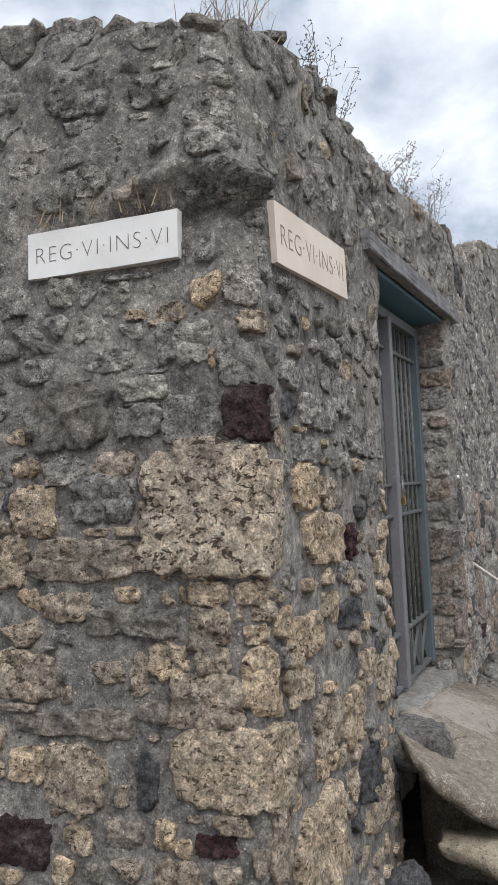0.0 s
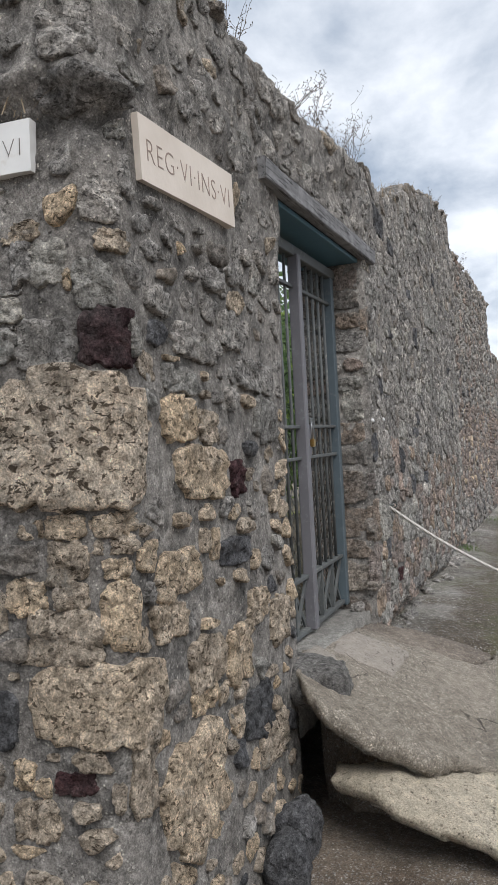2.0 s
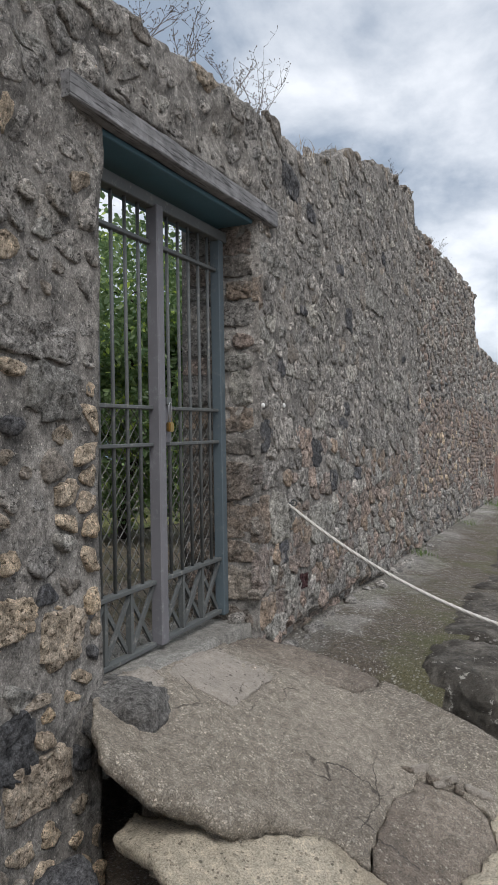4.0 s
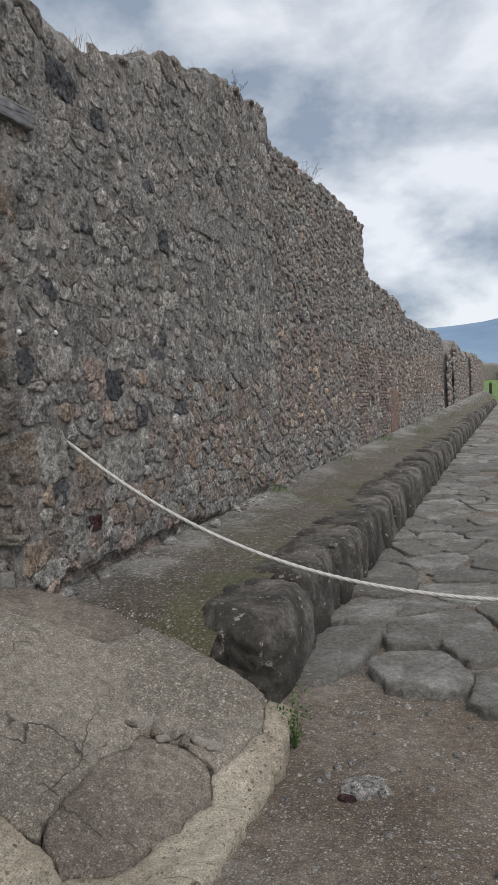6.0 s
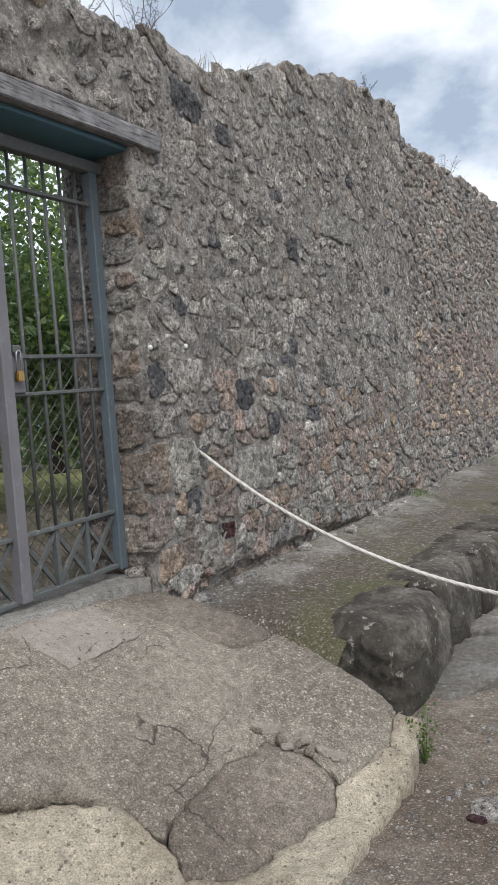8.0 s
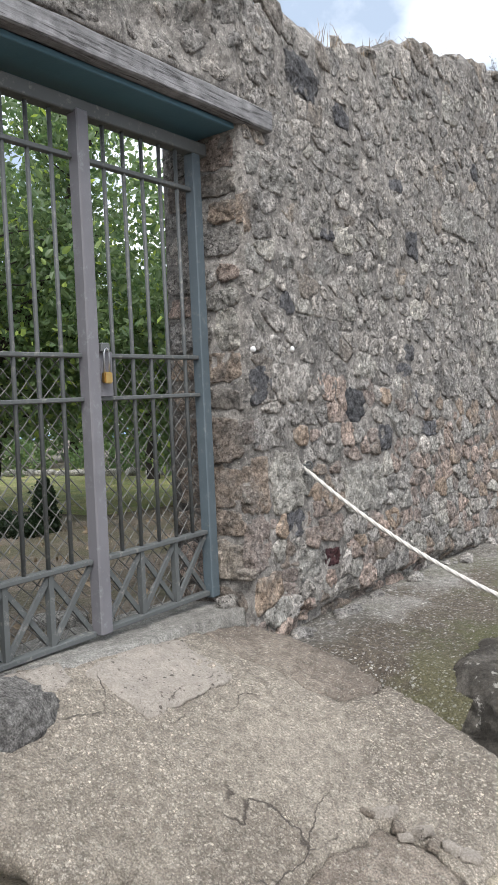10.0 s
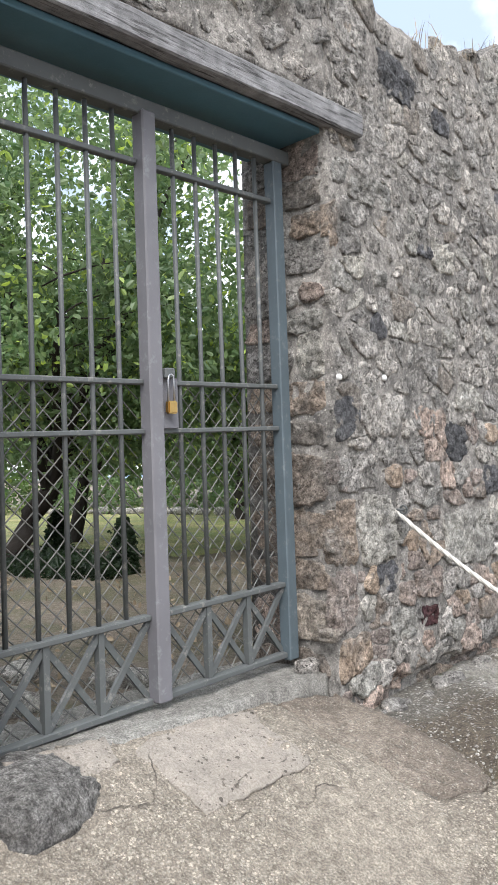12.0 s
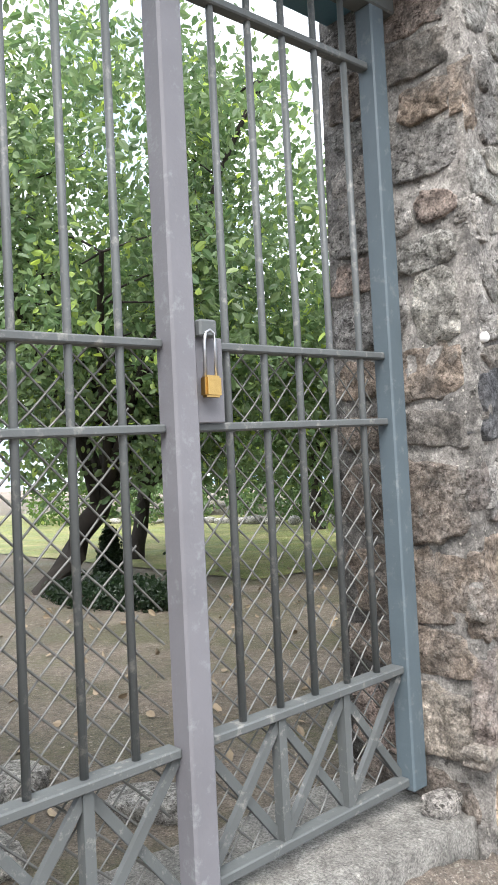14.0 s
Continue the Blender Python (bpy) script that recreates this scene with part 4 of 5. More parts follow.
def kerb_block(width, length, height, seed, cuts, end, rough):
    """A worn kerb block standing on z = 0: the road side battered and rounded at the top, the ends rounded by end metres."""
    bm = bmesh.new()
    bmesh.ops.create_cube(bm, size=2)
    bmesh.ops.subdivide_edges(bm, edges=bm.edges[:], cuts=cuts, use_grid_fill=True)
    for v in bm.verts:
        x, y, z = v.co
        n = (abs(x) ** 5 + abs(z) ** 5) ** 0.2
        m = max(abs(x), abs(z), 1e-6)
        x, z = x / max(n, 1e-6) * m, z / max(n, 1e-6) * m
        tip = max(0.0, (abs(y) * length / 2 - (length / 2 - end)) / end)
        shrink = 1 - (1 - math.sqrt(max(0.0, 1 - (0.92 * tip) ** 2))) * min(0.75, end / height * 1.6)
        a = Vector((x * width / 2 * shrink, y * length / 2, z * height / 2 * (shrink if z > 0 else 1) + height / 2))
        k = rough * fbm(a.x * 3 + seed * 5.1, a.y * 3, a.z * 3 + seed, 1.1, 5)
        slab_line = 0.010 * max(0.0, 1 - abs(math.sin(a.y * 5 + 2.2 * a.x + seed)) * 8) * (seed % 3 == 1)
        v.co = a + Vector((x, 0.4 * y, z)).normalized() * (k - slab_line)
        v.co.x -= 0.05 * max(0.0, v.co.z / height - 0.4)
    return bm


y = 4.73
index = 0
while y < 55:
    length = 0.87 if index == 0 else 0.76 if index == 1 else kr.uniform(0.2, 0.3) if index < 6 else kr.uniform(0.5, 0.95) * (1 if y < 16 else 1.5)
    zb = road_z(y) - 0.12
    top = 0.385 + 0.018 * (y - 5) + (0.0 if index == 0 else kr.uniform(-0.025, 0.012))
    width = 0.46 if index == 0 else kr.uniform(0.38, 0.46)
    bm = kerb_block(width, length * 1.01, top - zb, index + 2, 19 if y < 8 else 11 if y < 20 else 4, 0.24 if index == 0 else 0.05, 0.03)
    if index == 0:
        bm.free()
        stone = rock("kerb_stone", (width + 0.02, length * 1.08, top - zb + 0.01), 5, M["kerb"], cuts=21, power=3.8, rough=0.11)
    else:
        stone = part("kerb_stone", bm, M["kerb"], None, "", True)
    stone.matrix_world = pose((0.20 if index == 0 else 0.155) - 0.006 * min(y - 5, 12) - width / 2 + kr.uniform(-0.02, 0.02), y + length / 2, zb, kr.uniform(-1.5, 1.5), kr.uniform(-2, 2), kr.uniform(-2, 2) + 1.5)
    tagged(stone, "large rounded dark basalt kerb boulder with lichen" if index == 0 else "worn dark basalt kerb stone", "kerb stone", "kerb stones along the pavement")
    y += length
    index += 1

# ---- broken concrete ramp in front of the gate ----


def ramp_z(x, y):
    v = y - 4
    return 0.194 - 0.409 * x + 0.167 * v - 0.032 * x * x + 0.225 * x * v


def slab(name, outline, height, thick, material, parent, label="", rough=0.012, jag=0.016, seed=0):
    """A cast piece with a ragged edge: a roughened top, broken sides and an underside."""
    pts = []
    for i in range(len(outline)):
        a, b = outline[i], outline[(i + 1) % len(outline)]
        n = max(2, int(math.hypot(b[0] - a[0], b[1] - a[1]) / 0.018))
        for k in range(n):
            pts.append((a[0] + (b[0] - a[0]) * k / n, a[1] + (b[1] - a[1]) * k / n))
    pts = [(x + jag * fbm(x, y, seed, 7, 4), y + jag * fbm(x, y, seed + 5, 7, 4)) for x, y in pts]
    pts = [(x + 0.55 * jag * fbm(x, y, seed + 9, 26, 4), y + 0.55 * jag * fbm(x, y, seed + 13, 26, 4)) for x, y in pts]
    n = len(pts)
    x0, x1, y0, y1 = min(p[0] for p in pts), max(p[0] for p in pts), min(p[1] for p in pts), max(p[1] for p in pts)
    step = 0.03
    inner = [(x0 + step * (i + 0.5 * (j % 2)), y0 + step * j) for j in range(int((y1 - y0) / step) + 1) for i in range(int((x1 - x0) / step) + 1)]
    flat, _, tris, _, _, _ = geometry.delaunay_2d_cdt([Vector(p) for p in pts + inner], [(i, (i + 1) % n) for i in range(n)], [], 1, 1e-6)
    rim = {}
    for f in tris:
        for a, b in zip(f, (*f[1:], f[0])):
            rim[(a, b)] = rim.get((a, b), 0) + 1
    border = [(a, b) for a, b in rim if (b, a) not in rim]
    edge = {a for a, _ in border}
    verts = [Vector((p.x, p.y, height(p.x, p.y) + rough * fbm(p.x, p.y, seed, 4, 4) + 0.5 * rough * fbm(p.x, p.y, seed + 3, 17, 3) - (0.006 if i in edge else 0))) for i, p in enumerate(flat)]
    faces = [tuple(f) for f in tris]
    base = len(verts)
    cx, cy = sum(p[0] for p in pts) / n, sum(p[1] for p in pts) / n
    levels = ((0.3, 0.006), (0.65, 0.0), (1.0, -0.03))
    slots = {}
    for i in edge:
        p = flat[i]
        out = Vector((p.x - cx, p.y - cy)).normalized()
        for q, (depth, push) in enumerate(levels):
            push += 0.009 * fbm(p.x, p.y, depth * 3 + seed, 24, 3)
            slots[(i, q)] = len(verts)
            verts.append(Vector((p.x + out.x * push, p.y + out.y * push, height(p.x, p.y) - thick * depth + 0.007 * fbm(p.x, p.y, 3 + depth, 16, 3))))
    for a, b in border:
        chain_a, chain_b = [a] + [slots[(a, q)] for q in range(3)], [b] + [slots[(b, q)] for q in range(3)]
        for q in range(3):
            faces.append((chain_b[q], chain_a[q], chain_a[q + 1], chain_b[q + 1]))
    under_of = {i: slots[(i, 2)] for i in edge}
    for i, p in enumerate(flat):
        if i not in edge:
            under_of[i] = len(verts)
            verts.append(Vector((p.x, p.y, height(p.x, p.y) - thick)))
    faces += [tuple(under_of[i] for i in reversed(f)) for f in tris]
    ob = obj(name, verts, faces, material, None, label)
    return under(ob, parent)


ramp = empty("concrete_ramp", -0.4, 3.8, 0.0, "cracked pebbly concrete ramp sloping from the gate to the road", "ramp")
slab("main_slab", [(-1.0, 3.3), (-0.88, 3.08), (-0.78, 3.0), (-0.65, 3.03), (-0.55, 3.09), (-0.44, 3.14), (-0.40, 3.25), (-0.28, 3.345), (-0.155, 3.39), (-0.085, 3.405), (-0.112, 3.54), (-0.11, 3.735), (-0.055, 3.93), (0.06, 3.99), (0.17, 3.975), (0.21, 3.95), (0.268, 4.21), (0.25, 4.385), (0.21, 4.425), (0.06, 4.47), (-0.16, 4.545), (-0.33, 4.55), (-0.33, 4.45), (-0.40, 4.315), (-0.60, 4.305), (-0.90, 4.285), (-1.0, 4.285)], ramp_z, 0.075, M["concrete"], ramp, jag=0.02)
slab("edge_strip", [(-1.0, 4.292), (-0.90, 4.292), (-0.60, 4.312), (-0.405, 4.322), (-0.34, 4.45), (-0.34, 4.555), (-0.48, 4.60), (-0.8, 4.60), (-0.95, 4.59)], lambda x, y: ramp_z(x, y) - 0.004, 0.12, M["old_concrete"], ramp, jag=0.02)
slab("cracked_corner", [(-0.105, 3.54), (-0.103, 3.735), (-0.047, 3.925), (0.06, 3.983), (0.165, 3.968), (0.202, 3.94), (0.23, 3.8), (0.155, 3.615), (0.103, 3.455), (0.014, 3.353), (-0.07, 3.405)], lambda x, y: ramp_z(x, y) - 0.008, 0.12, M["old_concrete"], ramp, "darker cracked concrete patch", jag=0.02)


def low_z(x, y):
    return max(ramp_z(x, y) - 0.006, 0.035)


slab("front_band", [(0.256, 4.39), (0.34, 4.42), (0.375, 4.1), (0.355, 3.86), (0.365, 3.62), (0.36, 3.42), (0.31, 3.2), (0.2, 3.03), (0.07, 3.0), (0.02, 3.345), (0.11, 3.447), (0.163, 3.608), (0.238, 3.8), (0.21, 3.937), (0.275, 4.209)], low_z, 0.13, M["lime"], ramp, "pale lime-mortar front edge", jag=0.02, rough=0.014)


def lower_z(x, y):
    return max(0.03, min(0.25, 0.12 - 0.3 * (x + 0.2) + 0.2 * (y - 2.97), ramp_z(x, y) - 0.008))


slab("lower_slab", [(-0.80, 3.20), (-0.79, 3.07), (-0.66, 3.0), (-0.53, 2.935), (-0.35, 2.95), (-0.2, 2.965), (0.0, 2.93), (0.07, 3.0), (0.012, 3.345), (-0.075, 3.39), (-0.155, 3.383), (-0.28, 3.338), (-0.405, 3.245), (-0.5, 3.2), (-0.62, 3.22)], lower_z, 0.06, M["lime"], ramp, "pale broken lower slab", jag=0.02, rough=0.016)
slab("pale_patch", [(-0.93, 3.66), (-0.985, 3.88), (-0.95, 4.15), (-0.83, 4.13), (-0.69, 4.12), (-0.68, 3.9), (-0.685, 3.70), (-0.8, 3.68)], lambda x, y: ramp_z(x, y) + 0.012, 0.03, M["patch"], ramp, "pale repaired concrete patch", seed=15, jag=0.02)
slab("corner_patch", [(-1.0, 3.32), (-0.9, 3.31), (-0.87, 3.42), (-0.92, 3.6), (-1.0, 3.62)], lambda x, y: ramp_z(x, y) + 0.012, 0.03, M["patch"], ramp, "pale yellowish mortar patch", seed=18)
core = slab("rubble_core", [(-0.96, 3.5), (-0.8, 3.36), (-0.5, 3.36), (-0.2, 3.5), (0.1, 3.7), (0.18, 4.3), (-0.1, 4.48), (-0.6, 4.55), (-0.96, 4.5)], lambda x, y: ramp_z(x, y) - 0.10, 0.6, M["dirt"], ramp, "dark earth fill under the slab", seed=22)
threshold = slab("threshold", [(-1.36, 3.30), (-0.985, 3.30), (-0.97, 3.9), (-0.985, 4.59), (-1.36, 4.59)], lambda x, y: 0.585, 0.3, M["cement"], ramp, "smooth grey cement threshold", rough=0.006, jag=0.008, seed=25)

for x, y, z, sx, sy, sz, turn, label in (
        (-0.88, 2.80, -0.03, 0.16, 0.18, 0.165, 20, "dark rounded lava boulder at the foot of the wall"),
        (-0.90, 2.97, -0.02, 0.165, 0.18, 0.20, -10, "dark lava boulder propping the broken slab"),
        (-0.93, 3.35, 0.44, 0.30, 0.34, 0.17, 15, "rounded grey basalt stone beside the threshold"),
        (0.66, 4.12, -0.03, 0.16, 0.13, 0.06, 30, "flat grey stone lying on the gravel"),
        (-1.045, 4.545, 0.572, 0.075, 0.09, 0.06, 5, "small tuff block wedged under the gate hinge stile"),
        (0.62, 4.04, -0.01, 0.06, 0.035, 0.03, 10, "small red brick chip on the gravel")):
    st = rock("brick_chip" if "brick" in label else "boulder" if sx > 0.17 else "stone", (sx, sy, sz), x * 9 + y, M["red" if "brick" in label else "lava" if "lava" in label else "basalt" if "basalt" in label else "grey"], cuts=9, power=2.8, rough=0.22)
    st.matrix_world = pose(x, y, z, 0, 0, turn)
    tagged(st, label, "stone")

# broken chips lying in the crack of the ramp
chip_rnd = random.Random(77)
for k in range(9):
    x, y = -0.10 + 0.032 * k + chip_rnd.uniform(-0.012, 0.012), 3.955 + 0.006 * k + chip_rnd.uniform(-0.03, 0.03)
    chip = rock("chip", (chip_rnd.uniform(0.03, 0.075), chip_rnd.uniform(0.03, 0.06), chip_rnd.uniform(0.02, 0.035)), k + 60, M["patch" if k % 3 else "old_concrete"], cuts=3, power=5, rough=0.3)
    chip.matrix_world = pose(x, y, ramp_z(x, y) - 0.012, 0, 20, chip_rnd.uniform(0, 180))
    under(chip, ramp)

# ---- gateway: timber lintel, soffit and iron gate ----
lintel = empty("timber_lintel", -1.0, 3.9, 2.56, "weathered silver-grey timber lintel with blue-green soffit over the gate", "lintel")


def beam(x0, x1, y0, y1, z0, z1, seed):
    bm = box_bm(x0, x1, y0, y1, z0, z1)
    bmesh.ops.subdivide_edges(bm, edges=[e for e in bm.edges if abs(e.verts[0].co.y - e.verts[1].co.y) > 0.5], cuts=40, use_grid_fill=True)
    bmesh.ops.bevel(bm, geom=[e for e in bm.edges if abs(e.verts[0].co.y - e.verts[1].co.y) > 0.01], offset=0.006, segments=1, affect="EDGES")
    for v in bm.verts:
        v.co.z += 0.005 * nz(v.co.x, v.co.y + seed, 1, 5) + 0.002 * nz(v.co.x * 9, v.co.y, v.co.z * 9 + seed, 9)
        v.co.x += 0.004 * nz(v.co.z * 5, v.co.y + seed, 3, 6)
    return bm


board = beam(-0.955, -0.898, 3.06, 4.79, 2.581, 2.668, 1)
for v in board.verts:
    v.co.x -= 0.035 * (4.79 - v.co.y) / 1.7
    v.co.z += 0.034 * (v.co.y - 4.79)
under(part("face_board", board, M["wood"], None), lintel)
soffit = box_bm(-1.335, -0.957, 3.20, 4.72, 2.562, 2.585, 0.004)
for v in soffit.verts:
    v.co.x -= 0.035 * (4.79 - v.co.y) / 1.7 * (v.co.x > -1.1)
    v.co.z += 0.034 * (v.co.y - 4.79)
under(part("soffit", soffit, M["teal"], None, "blue-green painted soffit"), lintel)
under(part("back_beam", beam(-1.34, -1.0, 3.1, 4.78, 2.595, 2.68, 4), M["wood"], None), lintel)

gate = empty("iron_gate", -1.125, 3.92, 0.60, "closed grey-blue painted iron double gate with chain-link mesh", "gate")
GX = -1.125


def hung(v):
    """The gate follows the slope of the sill and leans a little."""
    v.z += 0.043 * (v.y - 4.51)
    v.y -= 0.0145 * (v.z - 0.62)


def gate_part(name, bm, material=None, label="", parent=None):
    for v in bm.verts:
        hung(v.co)
    return under(part(name, bm, material or M["gate"], None, label), parent or gate)


def bar(y, z0, z1, r=0.0078):
    v, f = tube([(GX, y, z0), (GX + 0.001, y + 0.001, (z0 + z1) / 2), (GX, y, z1)], r, 8)
    for p in v:
        hung(p)
    under(obj("bar", v, f, M["gate"]), gate)


def slanted(name, y0, z0, y1, z1, half, x0, x1, material=None):
    d = Vector((0, y1 - y0, z1 - z0)).normalized()
    n = Vector((0, -d.z, d.y)) * half
    pts = [Vector((0, y0, z0)) - n, Vector((0, y1, z1)) - n, Vector((0, y1, z1)) + n, Vector((0, y0, z0)) + n]
    v = [Vector((x0, p.y, p.z)) for p in pts] + [Vector((x1, p.y, p.z)) for p in pts]
    f = [(0, 1, 2, 3), (7, 6, 5, 4), (0, 4, 5, 1), (1, 5, 6, 2), (2, 6, 7, 3), (3, 7, 4, 0)]
    for p in v:
        hung(p)
    under(obj(name, v, f, material or M["gate"], smooth=False), gate)


gate_part("header", box_bm(GX - 0.025, GX + 0.03, 3.29, 4.61, 2.462, 2.515, 0.004))
gate_part("centre_post", box_bm(GX - 0.012, GX + 0.043, 3.886, 3.941, 0.635, 2.475, 0.005), M["gate_post"], "mauve-grey square centre post")
gate_part("hinge_stile", box_bm(GX - 0.02, GX + 0.03, 4.516, 4.566, 0.62, 2.462, 0.004), M["gate_blue"], "blue-grey hinge stile")
gate_part("hinge_stile", box_bm(GX - 0.02, GX + 0.03, 3.295, 3.335, 0.635, 2.462, 0.004))
for y0, y1 in ((3.335, 3.884), (3.943, 4.516)):
    for z, hh, dep in ((2.314, 0.009, 0.014), (1.622, 0.008, 0.016), (1.468, 0.008, 0.016), (0.896, 0.009, 0.020), (0.641, 0.010, 0.018)):
        gate_part("rail", box_bm(GX - dep, GX + dep, y0, y1, z - hh, z + hh, 0.003))
    n = 5
    for k in range(1, n + 1):
        bar(y0 + (y1 - y0) * k / (n + 0.75) if y0 > 3.5 else 3.303 + 0.0995 * k, 0.905, 2.46)
    third = (y1 - y0) / 3
    for k in range(3):
        a, b = y0 + third * k, y0 + third * (k + 1)
        slanted("brace", a, 0.650, b, 0.886, 0.009, GX - 0.004, GX + 0.008)
        slanted("brace", a, 0.886, b, 0.650, 0.009, GX - 0.015, GX - 0.005)
        if k:
            slanted("upright", a, 0.650, a, 0.886, 0.010, GX - 0.012, GX + 0.012)
    # chain link: zigzag wires on the garden side
    wires = []
    step, rise = 0.062, 0.066
    count = int((y1 - y0) / step)
    for k in range(-18, count + 1):
        for sgn in (1, -1):
            pts = []
            for j in range(0, 17):
                yy = y0 + (k + j) * step if sgn > 0 else y1 - (k + j) * step
                zz = 0.650 + j * rise * 0.93
                if y0 - 0.001 <= yy <= y1 + 0.001:
                    pts.append((GX - 0.024 + 0.003 * sgn * (-1) ** j + 0.006 * nz(yy, zz, 1, 6), yy + 0.004 * nz(yy, zz, 4, 8), zz + 0.004 * nz(yy, zz, 9, 8)))
            if len(pts) > 1:
                wires.append(tube(pts, 0.0023, 4, False))
    wire_verts, wire_faces = gather(wires)
    for p in wire_verts:
        hung(p)
    under(obj("chain_link", wire_verts, wire_faces, M["wire"]), gate)["label"] = "galvanised chain-link mesh"

plate = gate_part("lock_plate", box_bm(GX + 0.022, GX + 0.028, 3.941, 4.012, 1.475, 1.635, 0.002), M["gate_post"], "painted steel lock plate")
gate_part("staple", box_bm(GX + 0.03, GX + 0.05, 3.944, 3.985, 1.632, 1.665, 0.004), M["gate"], "steel lock staple")
padlock = empty("padlock", GX + 0.05, 3.951, 1.50, "small brass padlock with a long steel shackle on the gate", "padlock")
under(part("body", box_bm(GX + 0.038, GX + 0.058, 3.933, 3.971, 1.497, 1.537, 0.004, segments=2), M["brass"], None, "brass body"), padlock)
sh = [(GX + 0.048, 3.939, 1.53), (GX + 0.048, 3.939, 1.60), (GX + 0.048, 3.943, 1.616), (GX + 0.048, 3.952, 1.622), (GX + 0.048, 3.961, 1.616), (GX + 0.048, 3.965, 1.60), (GX + 0.048, 3.965, 1.53)]
under(obj("shackle", *tube(sh, 0.0035, 8), M["steel"], None, "long steel shackle"), padlock)

# ---- marble street signs ----


def lettering(text, size, ink):
    cu = bpy.data.curves.new("letters", "FONT")
    cu.body, cu.size, cu.extrude, cu.align_x, cu.align_y = text, size, 0.0006, "CENTER", "CENTER"
    cu.space_character, cu.offset = 1.12, -0.0022
    tmp = new("letters", cu)
    bpy.context.view_layer.update()
    me = bpy.data.meshes.new_from_object(tmp.evaluated_get(bpy.context.evaluated_depsgraph_get()))
    bpy.data.objects.remove(tmp)
    me.materials.clear()
    me.materials.append(ink)
    return me


def sign(width, height, m, label, stone, ink):
    s = new("street_sign")
    s.matrix_world = m
    tagged(s, label, "sign", "marble street signs")
    bm = box_bm(-width / 2, width / 2, -height / 2, height / 2, -0.03, 0.0)
    bmesh.ops.subdivide_edges(bm, edges=bm.edges[:], cuts=9, use_grid_fill=True)
    for v in bm.verts:
        edge = max(abs(v.co.x) / (width / 2), abs(v.co.y) / (height / 2)) > 0.99
        v.co += Vector((nz(v.co.x, v.co.y, width, 25), nz(v.co.y, v.co.x, 3 + width, 25), 0)) * (0.0022 if edge else 0)
    part("slab", bm, stone, s)
    letters = new("inscription", lettering("REG\u00b7VI\u00b7INS\u00b7VI", height * 0.52, ink))
    w = max(v.co.x for v in letters.data.vertices) - min(v.co.x for v in letters.data.vertices)
    letters.parent = s
    letters.location = (0, -0.004, 0.0006)
    letters.scale = (width * 0.88 / w, 1, 1)
    letters["label"] = "engraved dark capitals reading REG VI INS VI"


sign(0.475, 0.135, Matrix.Translation((-1.362, CORNER_Y - 0.06, 2.235)) @ Euler((radians(90), 0, radians(6))).to_matrix().to_4x4(), "white marble plaque lettered REG VI INS VI on rubble wall", M["marble"], M["letter"])
sign(0.635, 0.178, Matrix.Translation((CORNER_X + 0.022, 2.357, 2.285)) @ Matrix.Rotation(radians(90), 4, "Z") @ Matrix.Rotation(radians(90), 4, "X") @ Matrix.Rotation(radians(4.2), 4, "Z"), "yellowed marble plaque with faded letters REG VI INS VI", M["warm_marble"], M["faint"])

# ---- rope ----
rope_pts = []
for i in range(61):
    q = i / 60
    d = 4.4 * q
    rope_pts.append((-0.945 + d, 5.0, 0.43 + 0.716 * abs(1 - d / 2.2) ** 2.4))
strands = []
for k in range(3):
    pts = []
    for i in range(420):
        q = i / 419 * 60
        j = min(int(q), 59)
        p = Vector(rope_pts[j]).lerp(Vector(rope_pts[j + 1]), q - j)
        a = i * 0.55 + k * 2 * math.pi / 3
        pts.append(p + Vector((0, math.cos(a), math.sin(a))) * 0.0048)
    strands.append(tube(pts, 0.0058, 5))
rope = obj("rope", *gather(strands), M["rope"])
tagged(rope, "off-white twisted barrier rope tied to the wall", "rope")
post = empty("rope_post", 3.455, 5.0, 0.0, "thin iron barrier post holding the rope", "post")
under(obj("rod", *tube([(3.455, 5.0, -0.02), (3.455, 5.0, 1.2)], 0.012, 8), M["gate"]), post)
under(obj("foot", *tube([(3.455, 5.0, -0.02), (3.455, 5.0, 0.02)], 0.10, 16), M["gate"]), post)

# ---- plants ----


def twig(rnd, start, direction, length, radius, bend=0.25, n=6):
    pts, d, p = [Vector(start)], Vector(direction).normalized(), Vector(start)
    for _ in range(n):
        d = (d + Vector((rnd.uniform(-1, 1), rnd.uniform(-1, 1), rnd.uniform(-0.6, 0.8))) * bend).normalized()
        p = p + d * length / n
        pts.append(p)
    return pts, tube(pts, [radius * (1 - 0.8 * i / n) for i in range(n + 1)], 4, False)


